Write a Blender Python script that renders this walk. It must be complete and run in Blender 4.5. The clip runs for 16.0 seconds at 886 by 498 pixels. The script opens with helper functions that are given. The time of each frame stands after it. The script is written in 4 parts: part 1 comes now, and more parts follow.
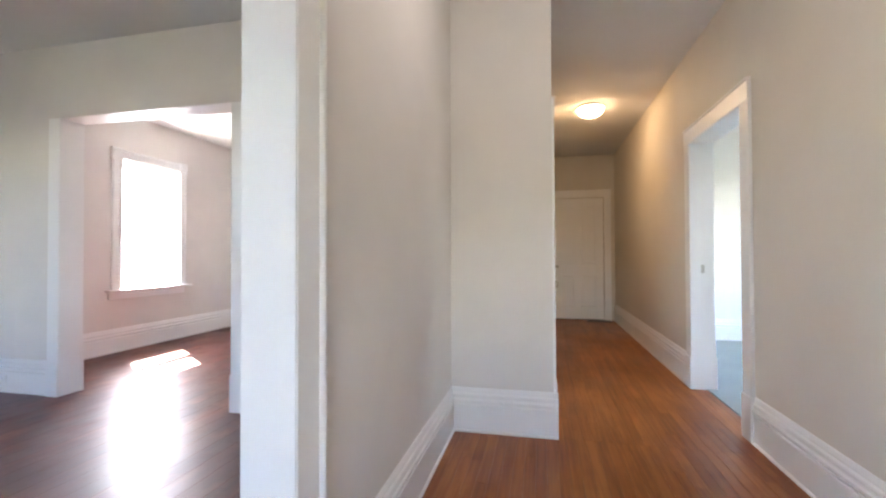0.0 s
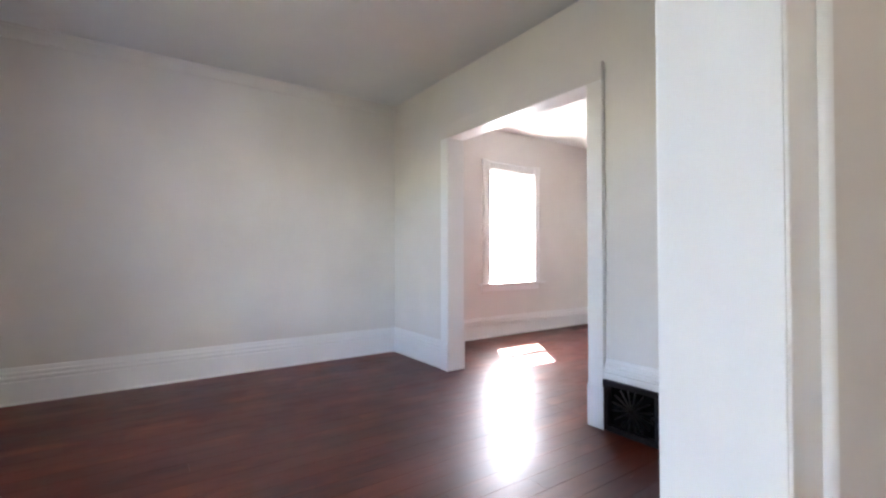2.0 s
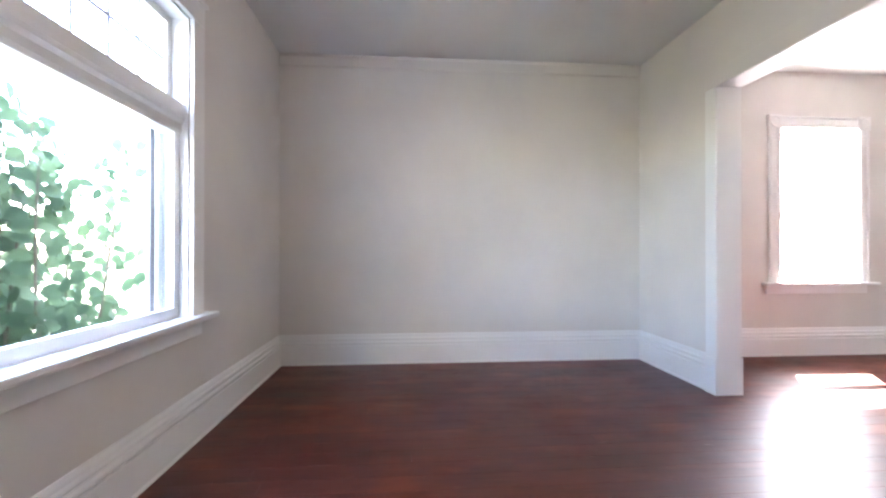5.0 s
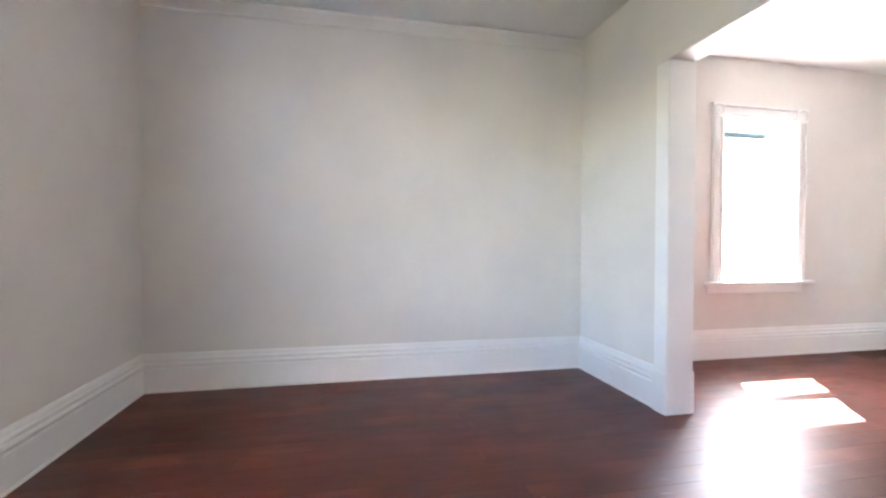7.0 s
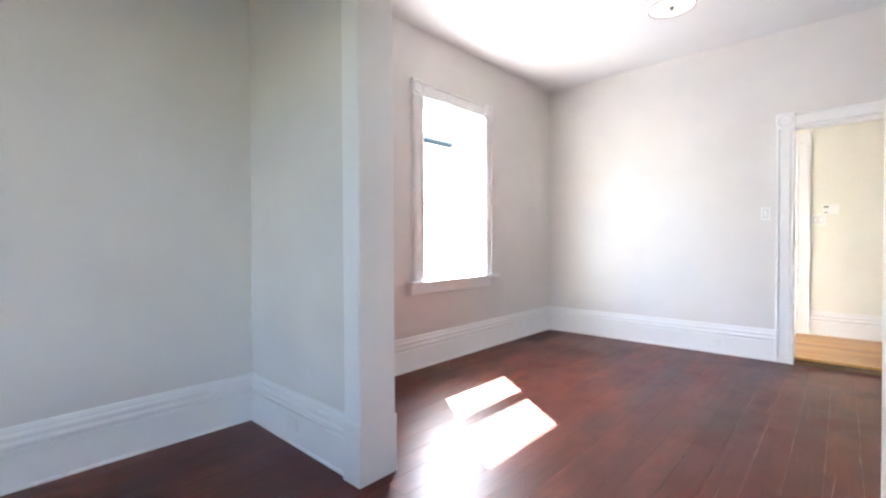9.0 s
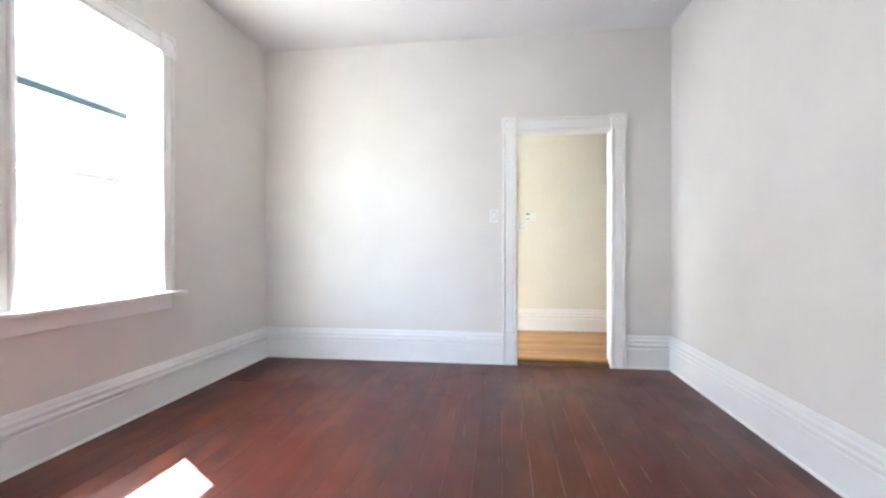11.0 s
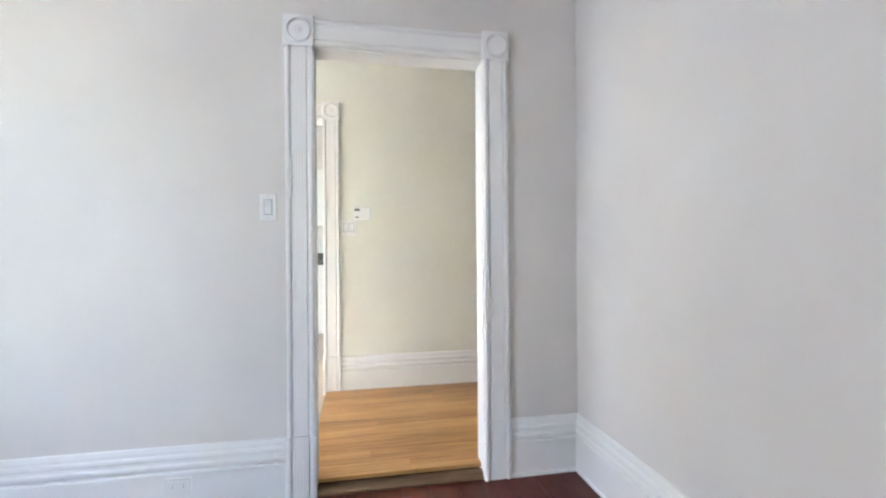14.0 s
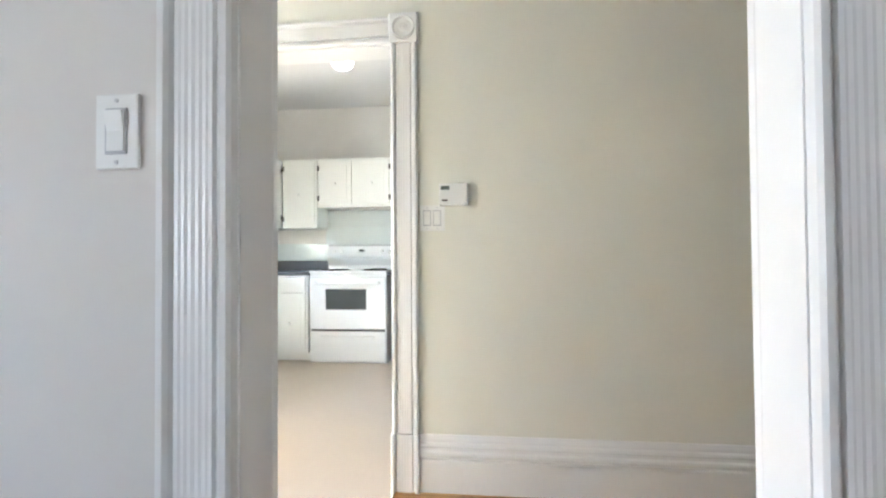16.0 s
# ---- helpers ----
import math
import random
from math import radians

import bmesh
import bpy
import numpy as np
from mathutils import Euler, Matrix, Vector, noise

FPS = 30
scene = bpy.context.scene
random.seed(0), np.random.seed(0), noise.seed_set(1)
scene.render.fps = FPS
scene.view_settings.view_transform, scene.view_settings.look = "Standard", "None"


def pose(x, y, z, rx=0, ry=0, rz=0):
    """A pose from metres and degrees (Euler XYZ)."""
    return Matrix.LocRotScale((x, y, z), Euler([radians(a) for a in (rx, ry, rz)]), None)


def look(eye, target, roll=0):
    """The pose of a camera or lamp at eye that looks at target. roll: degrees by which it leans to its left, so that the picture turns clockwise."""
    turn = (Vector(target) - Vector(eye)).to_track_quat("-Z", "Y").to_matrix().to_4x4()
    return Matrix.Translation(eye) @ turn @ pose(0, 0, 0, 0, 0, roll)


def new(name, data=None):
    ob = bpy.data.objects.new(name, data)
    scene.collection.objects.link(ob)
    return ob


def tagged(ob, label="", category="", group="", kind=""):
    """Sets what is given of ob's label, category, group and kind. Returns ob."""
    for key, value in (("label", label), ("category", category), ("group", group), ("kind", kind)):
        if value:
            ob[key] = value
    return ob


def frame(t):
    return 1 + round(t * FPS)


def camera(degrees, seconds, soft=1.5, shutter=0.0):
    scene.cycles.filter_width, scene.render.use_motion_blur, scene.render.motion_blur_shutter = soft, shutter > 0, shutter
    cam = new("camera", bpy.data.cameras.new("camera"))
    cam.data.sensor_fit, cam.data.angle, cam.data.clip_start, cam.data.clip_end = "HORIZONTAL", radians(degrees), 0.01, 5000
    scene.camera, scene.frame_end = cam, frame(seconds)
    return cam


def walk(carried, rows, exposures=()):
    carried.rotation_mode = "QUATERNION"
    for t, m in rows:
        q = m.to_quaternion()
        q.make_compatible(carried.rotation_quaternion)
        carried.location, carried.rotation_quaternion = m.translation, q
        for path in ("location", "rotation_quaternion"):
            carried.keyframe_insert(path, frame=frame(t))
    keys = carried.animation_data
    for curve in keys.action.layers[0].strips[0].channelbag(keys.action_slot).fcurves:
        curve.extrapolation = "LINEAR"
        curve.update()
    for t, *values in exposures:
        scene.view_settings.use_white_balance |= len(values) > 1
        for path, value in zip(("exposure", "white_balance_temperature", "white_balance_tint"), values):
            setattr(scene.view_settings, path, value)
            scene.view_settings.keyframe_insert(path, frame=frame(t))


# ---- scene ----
cam = camera(90.7, 16.0, soft=2.3)
PATH = [
    (0, (0.162, 0.126, 1.133), (-0.277, 2.077, 1.164), -0.2),
    (0.5, (0.13, 0.201, 1.134), (-0.676, 2.031, 1.164), -0.2),
    (1, (0.034, 0.281, 1.112), (-1.112, 1.919, 1.15), -0.1),
    (1.5, (-0.092, 0.362, 1.132), (-1.519, 1.762, 1.162), -0.1),
    (2, (-0.209, 0.445, 1.12), (-1.849, 1.589, 1.151), -0.1),
    (2.5, (-0.333, 0.478, 1.109), (-2.121, 1.372, 1.142), -0.0),
    (3, (-0.428, 0.475, 1.091), (-2.319, 1.126, 1.127), 0.0),
    (3.5, (-0.517, 0.494, 1.064), (-2.472, 0.914, 1.108), -0.2),
    (4, (-0.56, 0.539, 1.06), (-2.547, 0.759, 1.1), -0.2),
    (6.5, (-1.004, 0.853, 1.077), (-2.999, 0.996, 1.077), 0.1),
    (7, (-1.25, 0.93, 1.092), (-3.205, 1.352, 1.067), 0.3),
    (7.5, (-1.474, 1.083, 1.091), (-3.34, 1.803, 1.064), 0.0),
    (8, (-1.706, 1.286, 1.082), (-3.435, 2.29, 1.053), -0.0),
    (8.5, (-1.929, 1.511, 1.07), (-3.487, 2.764, 1.043), -0.1),
    (9, (-2.123, 1.76, 1.073), (-3.472, 3.236, 1.041), -0.3),
    (9.5, (-2.327, 2.005, 1.054), (-3.439, 3.667, 1.021), -0.2),
    (10, (-2.498, 2.239, 1.068), (-3.347, 4.05, 1.027), -0.2),
    (12.5, (-2.6, 3.497, 0.975), (-2.224, 5.461, 0.983), -0.4),
    (13, (-2.503, 3.828, 1.031), (-2.083, 5.784, 1.03), -0.5),
    (13.5, (-2.362, 4.156, 1.09), (-1.959, 6.115, 1.081), -0.5),
    (14, (-2.229, 4.535, 1.12), (-1.861, 6.501, 1.12), -0.4),
    (14.5, (-2.12, 4.934, 1.131), (-1.84, 6.914, 1.136), -0.4),
    (15, (-2.066, 5.328, 1.128), (-1.918, 7.322, 1.145), -0.6),
    (15.5, (-2.037, 5.674, 1.123), (-2.055, 7.673, 1.149), -0.5),
    (16, (-2.06, 5.973, 1.114), (-2.271, 7.962, 1.148), -0.4),
]
walk(cam, [(t, look(eye, target, roll)) for t, eye, target, roll in PATH],
     exposures=[(0.0, 5.8, 7000, 20), (0.6, 5.66, 7000, 20), (1.5, 5.65, 7000, 20), (2.5, 5.8, 6950, 20), (4.5, 6.0, 6850, 20), (6.5, 6.1, 6900, 19), (7.1, 6.17, 6900, 17), (7.7, 5.97, 6800, 17), (8.5, 5.68, 6650, 16), (9.2, 5.62, 6550, 14), (10.0, 5.77, 6500, 11), (12.5, 5.22, 6350, 10), (14.0, 5.22, 6300, 10), (15.2, 5.16, 6300, 9), (16.0, 5.0, 6300, 9)])


# ---- plan, in metres ----
AW, AS, AN = -4.79, -0.53, 2.945          # front room: west, south and north wall faces
AN2 = 3.075                               # back face of the wall between front and back room
AE, EW = -0.51, -0.42                   # front room's east face, entry's west face
BE, BN = -1.15, 6.60                      # back room: east and north wall faces
BN2 = 6.695                               # passage side of the back room's north wall
PN, PN2 = 7.965, 8.10                     # passage: north wall
HW, HE, HN = 0.23, 1.41, 8.20             # hall
KN, KZ = 11.0, 0.025                       # kitchen's back wall, floor level behind the threshold
FS = -2.4                                 # assumed inner face of the unseen front door wall, behind the start
CEIL = 2.89

# ---- world and sun ----
world = bpy.data.worlds.new("world")
scene.world = world
world.use_nodes = True
nt = world.node_tree
sky = nt.nodes.new("ShaderNodeTexSky")
sky.sky_type = "NISHITA"
sky.sun_disc = False
sky.sun_elevation = radians(45)
sky.sun_rotation = radians(-54.4)
nt.links.new(sky.outputs[0], nt.nodes["Background"].inputs[0])
nt.nodes["Background"].inputs[1].default_value = 0.15
sun = new("sun", bpy.data.lights.new("sun", "SUN"))
sun.data.energy = 2.9
sun.data.angle = radians(0.6)
sun.data.color = (1.0, 0.95, 0.88)
sun.matrix_world = look((0, 0, 10), (0.576, -0.410, 10 - 0.707))
# area lamp added outside the lower sash to strengthen sky light in back room
sash_fill = new("window_fill_light", bpy.data.lights.new("window_fill_light", "AREA"))
sash_fill.data.shape = "RECTANGLE"
sash_fill.data.size, sash_fill.data.size_y = 0.76, 0.95
sash_fill.data.energy = 1.0
sash_fill.data.color = (0.91, 0.96, 1.0)
sash_fill.matrix_world = look((AW - 0.19, 4.85, 1.26), (AW + 1, 4.85, 1.26))


# ---- materials ----
def nodes(m):
    return m.node_tree.nodes, m.node_tree.links


def paint(name, col, rough=0.45, bump=0.12, scale=260.0, vary=0.05, metal=0.0, coat=0.0, spec=0.5):
    """Paint or plain solid: fine roller stipple, faint cloudy variation of tone and gloss."""
    m = bpy.data.materials.new(name)
    m.use_nodes = True
    n, l = nodes(m)
    b = n["Principled BSDF"]
    b.inputs["Metallic"].default_value = metal
    b.inputs["Specular IOR Level"].default_value = spec
    b.inputs["Coat Weight"].default_value = coat
    geo = n.new("ShaderNodeNewGeometry")
    big = n.new("ShaderNodeTexNoise")
    big.inputs["Scale"].default_value = 1.3
    big.inputs["Detail"].default_value = 4
    l.new(geo.outputs["Position"], big.inputs["Vector"])
    ramp = n.new("ShaderNodeValToRGB")
    ramp.color_ramp.elements[0].position, ramp.color_ramp.elements[1].position = 0.3, 0.7
    ramp.color_ramp.elements[0].color = (*[c * (1 - vary) for c in col], 1)
    ramp.color_ramp.elements[1].color = (*[min(1, c * (1 + vary * 0.5)) for c in col], 1)
    l.new(big.outputs["Fac"], ramp.inputs[0])
    l.new(ramp.outputs[0], b.inputs["Base Color"])
    rr = n.new("ShaderNodeMapRange")
    rr.inputs["To Min"].default_value, rr.inputs["To Max"].default_value = rough * 0.85, min(1, rough * 1.15)
    fine = n.new("ShaderNodeTexNoise")
    fine.inputs["Scale"].default_value = scale
    fine.inputs["Detail"].default_value = 3
    l.new(geo.outputs["Position"], fine.inputs["Vector"])
    l.new(big.outputs["Fac"], rr.inputs["Value"])
    l.new(rr.outputs[0], b.inputs["Roughness"])
    if bump:
        bp = n.new("ShaderNodeBump")
        bp.inputs["Strength"].default_value = bump
        bp.inputs["Distance"].default_value = 0.002
        l.new(fine.outputs["Fac"], bp.inputs["Height"])
        l.new(bp.outputs[0], b.inputs["Normal"])
    return m


def boards(name, along, dark, mid, light, rough, gloss=0.3, toning=0.15, graining=0.5, warp=0.0, wear=None):
    """Floor boards: grain drawn out along one axis, every board of its own tone."""
    m = bpy.data.materials.new(name)
    m.use_nodes = True
    n, l = nodes(m)
    b = n["Principled BSDF"]
    geo, info = n.new("ShaderNodeNewGeometry"), n.new("ShaderNodeObjectInfo")
    shift = n.new("ShaderNodeVectorMath")
    shift.operation = "SCALE"
    shift.inputs[0].default_value = (31, 17, 5)
    l.new(info.outputs["Random"], shift.inputs["Scale"])
    add = n.new("ShaderNodeVectorMath")
    l.new(geo.outputs["Position"], add.inputs[0])
    l.new(shift.outputs[0], add.inputs[1])

    def stretched(long, across, detail, vec):
        mp = n.new("ShaderNodeMapping")
        mp.inputs["Scale"].default_value = (across, long, 1) if along == "y" else (long, across, 1)
        l.new(vec, mp.inputs["Vector"])
        t = n.new("ShaderNodeTexNoise")
        t.inputs["Scale"].default_value = 1
        t.inputs["Detail"].default_value = detail
        t.inputs["Roughness"].default_value = 0.6
        l.new(mp.outputs[0], t.inputs["Vector"])
        return t.outputs["Fac"]

    grain = stretched(2.2, 60, 6, add.outputs[0])
    blotch = stretched(1.4, 4, 5, geo.outputs["Position"])
    cloud = stretched(0.9, 0.9, 4, geo.outputs["Position"])
    mixv = n.new("ShaderNodeMath")
    mixv.operation = "MULTIPLY_ADD"
    l.new(grain, mixv.inputs[0])
    mixv.inputs[1].default_value = graining
    mul = n.new("ShaderNodeMath")
    mul.operation = "MULTIPLY_ADD"
    l.new(info.outputs["Random"], mul.inputs[0])
    mul.inputs[1].default_value = toning
    m2 = n.new("ShaderNodeMath")
    m2.operation = "MULTIPLY"
    l.new(blotch, m2.inputs[0])
    m2.inputs[1].default_value = 1.05 - graining
    l.new(m2.outputs[0], mul.inputs[2])
    l.new(mul.outputs[0], mixv.inputs[2])
    ramp = n.new("ShaderNodeValToRGB")
    e = ramp.color_ramp.elements
    e[0].position, e[1].position = 0.34, 0.85
    e[0].color, e[1].color = (*dark, 1), (*light, 1)
    c = e.new(0.58)
    c.color = (*mid, 1)
    l.new(mixv.outputs[0], ramp.inputs[0])
    colour = ramp.outputs[0]
    rr = n.new("ShaderNodeMapRange")
    rr.inputs["To Min"].default_value, rr.inputs["To Max"].default_value = rough * 0.85, rough * 1.25
    rr.inputs["From Min"].default_value, rr.inputs["From Max"].default_value = 0.3, 0.7
    l.new(cloud, rr.inputs["Value"])
    gloss_map = rr.outputs[0]
    if wear:
        # stain rubbed thin in patches, dark spills, and scuffs that dull the varnish
        def patches(long, across, detail, lo, hi, vec):
            mr = n.new("ShaderNodeMapRange")
            mr.interpolation_type = "SMOOTHSTEP"
            mr.inputs["From Min"].default_value, mr.inputs["From Max"].default_value = lo, hi
            l.new(stretched(long, across, detail, vec), mr.inputs["Value"])
            return mr.outputs[0]

        def stain(mask, col, most):
            nonlocal colour
            k = n.new("ShaderNodeMath")
            k.operation = "MULTIPLY"
            k.inputs[1].default_value = most
            l.new(mask, k.inputs[0])
            mx = n.new("ShaderNodeMix")
            mx.data_type = "RGBA"
            l.new(k.outputs[0], mx.inputs["Factor"])
            l.new(colour, mx.inputs["A"])
            mx.inputs["B"].default_value = (*col, 1)
            colour = mx.outputs["Result"]
        stain(patches(1.5, 3.5, 5, 0.50, 0.74, add.outputs[0]), wear[0], 0.7)
        stain(patches(0.7, 1.6, 4, 0.52, 0.75, geo.outputs["Position"]), wear[1], 0.6)
        sc = n.new("ShaderNodeMath")
        sc.operation = "MULTIPLY_ADD"
        l.new(patches(3.0, 5.0, 4, 0.45, 0.70, geo.outputs["Position"]), sc.inputs[0])
        sc.inputs[1].default_value = 0.06
        l.new(gloss_map, sc.inputs[2])
        gloss_map = sc.outputs[0]
    l.new(colour, b.inputs["Base Color"])
    l.new(gloss_map, b.inputs["Roughness"])
    b.inputs["Specular IOR Level"].default_value = gloss
    bp = n.new("ShaderNodeBump")
    bp.inputs["Strength"].default_value = 0.05
    bp.inputs["Distance"].default_value = 0.001
    sm = n.new("ShaderNodeMath")
    l.new(grain, sm.inputs[0])
    l.new(blotch, sm.inputs[1])
    l.new(sm.outputs[0], bp.inputs["Height"])
    if warp:
        # cupped, unevenly varnished boards bend the reflections
        wave = n.new("ShaderNodeBump")
        wave.inputs["Strength"].default_value = warp
        wave.inputs["Distance"].default_value = 0.002
        l.new(stretched(4.5, 14, 3, add.outputs[0]), wave.inputs["Height"])
        l.new(wave.outputs[0], bp.inputs["Normal"])
    l.new(bp.outputs[0], b.inputs["Normal"])
    return m


def glowing(name, col, strength):
    m = bpy.data.materials.new(name)
    m.use_nodes = True
    b = m.node_tree.nodes["Principled BSDF"]
    b.inputs["Base Color"].default_value = (0.85, 0.84, 0.8, 1)
    b.inputs["Roughness"].default_value = 0.3
    b.inputs["Emission Color"].default_value = (*col, 1)
    b.inputs["Emission Strength"].default_value = strength
    return m


def clear_glass(name):
    m = bpy.data.materials.new(name)
    m.use_nodes = True
    n, l = nodes(m)
    out = n["Material Output"]
    n.remove(n["Principled BSDF"])
    tr, gl, mx = n.new("ShaderNodeBsdfTransparent"), n.new("ShaderNodeBsdfGlossy"), n.new("ShaderNodeMixShader")
    tr.inputs[0].default_value = (0.97, 0.985, 0.98, 1)
    gl.inputs["Roughness"].default_value = 0.01
    mx.inputs[0].default_value = 0.035
    l.new(tr.outputs[0], mx.inputs[1])
    l.new(gl.outputs[0], mx.inputs[2])
    l.new(mx.outputs[0], out.inputs[0])
    return m


WALL = paint("warm_grey_wall_paint", (0.735, 0.705, 0.672), 0.65, 0.12, 260.0, 0.075, spec=0.2)
# wall paint in a warmer tone, the warm light put into the colour
CREAM = paint("warm_lit_wall_paint", (0.785, 0.775, 0.695), 0.6, spec=0.3)
CEILING = paint("ceiling_paint", (0.76, 0.755, 0.75), 0.8, 0.25, 180, spec=0.2)
TRIM = paint("white_gloss_paint", (0.83, 0.825, 0.815), 0.37, 0.05, 90, 0.03)
RED = boards("red_stained_boards", "y", (0.030, 0.0046, 0.003), (0.080, 0.0122, 0.006), (0.15, 0.028, 0.011), 0.345, 0.38, 0.09, 0.36, 0.10, ((0.18, 0.040, 0.015), (0.022, 0.006, 0.005)))
OAK = boards("oak_strip_y", "y", (0.10, 0.023, 0.005), (0.255, 0.070, 0.014), (0.44, 0.155, 0.036), 0.345, 0.35, 0.14, 0.5)
OAKX = boards("oak_strip_x", "x", (0.13, 0.055, 0.016), (0.38, 0.19, 0.062), (0.60, 0.34, 0.13), 0.36, 0.3, 0.2, 0.78)
WORN = boards("worn_oak", "x", (0.06, 0.034, 0.018), (0.15, 0.09, 0.048), (0.27, 0.18, 0.11), 0.55, 0.2, 0.0, 0.35)
UNDER = paint("dark_subfloor", (0.04, 0.018, 0.010), 0.8)
VINYL = paint("tan_vinyl", (0.50, 0.41, 0.31), 0.36, 0.1, 40, 0.06)
CARPET = paint("grey_green_carpet", (0.30, 0.34, 0.33), 0.95, 0.6, 500, 0.12)
IRON = paint("black_iron", (0.008, 0.008, 0.009), 0.36, 0.35, 120, 0.3, 0.3)
# paler metal that puts the glint of the spokes into the colour
GLINTIRON = paint("glint_iron", (0.22, 0.215, 0.21), 0.36, 0.2, 120, 0.3, 0.9)
# black that paints the darkness inside the register's duct
DUCTDARK = paint("black_void", (0.003, 0.003, 0.003), 0.9, 0, spec=0.05)
BROWNMETAL = paint("brown_register", (0.075, 0.026, 0.016), 0.4, 0.1, 90, 0.15, 0.3)
PLASTIC = paint("white_plastic", (0.82, 0.82, 0.80), 0.36, 0.02)
# grey that paints the shade of gaps round rockers and in sockets
SWITCHGAP = paint("gap_shade_grey", (0.48, 0.48, 0.50), 0.4, 0)
SCREW = paint("painted_screw", (0.6, 0.6, 0.6), 0.5, 0)
SLOT = paint("dark_slot", (0.03, 0.03, 0.03), 0.6, 0)
SCREEN = paint("grey_display", (0.16, 0.18, 0.16), 0.2, 0)
ENAMEL = paint("white_enamel", (0.86, 0.86, 0.86), 0.15, 0.0, 90, 0.02, 0, 0.4)
OVENGLASS = paint("oven_glass", (0.06, 0.07, 0.07), 0.06, 0)
COUNTER = paint("dark_grey_laminate", (0.075, 0.075, 0.08), 0.36, 0.05, 300, 0.25)
CABINET = paint("cream_cabinet_paint", (0.84, 0.835, 0.81), 0.38, 0.05, 80, 0.03)
TILE = paint("white_tile", (0.72, 0.76, 0.75), 0.15, 0.02)
BRASS = paint("dull_nickel", (0.5, 0.48, 0.43), 0.3, 0.02, 90, 0.05, 1.0)
HINGE = paint("dark_hinge", (0.10, 0.09, 0.08), 0.4, 0.02, 90, 0.05, 0.7)
LEAD = paint("lead_came", (0.34, 0.34, 0.36), 0.5, 0.05, 90, 0.1, 0.4)
STRIP = paint("olive_edging", (0.30, 0.30, 0.18), 0.45, 0.02)
BRONZE = paint("dull_bronze", (0.16, 0.12, 0.085), 0.45, 0.02, 90, 0.1, 0.3)
GREYFRAME = paint("grey_storm_frame", (0.36, 0.37, 0.38), 0.45, 0.05, 90, 0.08)
GLASS = clear_glass("window_glass")
WARMGLOW = glowing("lit_opal_glass_warm", (1.0, 0.70, 0.38), 0.8)
ROOMGLOW = glowing("lit_opal_glass_soft", (1.0, 0.955, 0.89), 0.53)
HALLWALL = paint("tan_hall_paint", (0.70, 0.655, 0.585), 0.6, 0.12, 260.0, 0.06, spec=0.3)
# glow of the unseen lamp that is added to brighten the entry
ENTRYFILL = glowing("entry_fill_glow", (1.0, 0.97, 0.92), 0.62)
WHITEGLOW = glowing("lit_opal_glass", (1.0, 0.95, 0.86), 0.3)
SOFTGLOW = glowing("lit_fabric_shade", (1.0, 0.92, 0.78), 0.012)


# ---- building helpers ----
def box(bm, x0, x1, y0, y1, z0, z1, bevel=0.0):
    r = bmesh.ops.create_cube(bm, size=1)
    for v in r["verts"]:
        v.co = ((x0 + x1) / 2 + v.co.x * (x1 - x0), (y0 + y1) / 2 + v.co.y * (y1 - y0), (z0 + z1) / 2 + v.co.z * (z1 - z0))
    if bevel:
        es = list({e for v in r["verts"] for e in v.link_edges})
        bmesh.ops.bevel(bm, geom=es, offset=bevel, segments=2, affect="EDGES", profile=0.6)
    return bm


def boxed(*args, **kw):
    return box(bmesh.new(), *args, **kw)


def lathe(bm, prof, m, steps=24):
    """Turns a profile (radius, height) about z and lays it by m."""
    rings = []
    for r, z in prof:
        rings.append([bm.verts.new(m @ Vector((max(r, 1e-4) * math.cos(2 * math.pi * k / steps), max(r, 1e-4) * math.sin(2 * math.pi * k / steps), z))) for k in range(steps)])
    for a, b in zip(rings, rings[1:]):
        for k in range(steps):
            bm.faces.new((a[k], a[(k + 1) % steps], b[(k + 1) % steps], b[k]))
    bmesh.ops.recalc_face_normals(bm, faces=bm.faces)
    return bm


def sweep(bm, prof, p0, p1, u, v):
    """Draws a closed profile (a, b), laid along the directions u and v, from p0 to p1."""
    p0, p1, u, v = Vector(p0), Vector(p1), Vector(u), Vector(v)
    a = [bm.verts.new(p0 + u * x + v * y) for x, y in prof]
    b = [bm.verts.new(p1 + u * x + v * y) for x, y in prof]
    for k in range(len(prof)):
        j = (k + 1) % len(prof)
        bm.faces.new((a[k], a[j], b[j], b[k]))
    bm.faces.new(a[::-1])
    bm.faces.new(b)
    bmesh.ops.recalc_face_normals(bm, faces=bm.faces)
    return bm


def mesh_of(name, bm, material, smooth=False):
    me = bpy.data.meshes.new(name)
    bm.to_mesh(me)
    bm.free()
    me.materials.append(material)
    if smooth:
        me.polygons.foreach_set("use_smooth", [True] * len(me.polygons))
        me.set_sharp_from_angle(angle=radians(40))
    return me


def part(name, bm, material, parent, label="", smooth=False):
    ob = new(name, mesh_of(name, bm, material, smooth))
    ob.parent = parent
    ob.matrix_parent_inverse = parent.matrix_world.inverted()
    return tagged(ob, label)


def thing(name, label, category, at=(0, 0, 0), group="", kind=""):
    ob = new(name)
    ob.empty_display_size = 0.1
    ob.matrix_world = Matrix.Translation(at)
    return tagged(ob, label, category, group, kind)


def piece(name, bm, material, label="", kind="structure", smooth=False):
    return tagged(new(name, mesh_of(name, bm, material, smooth)), label, kind=kind)


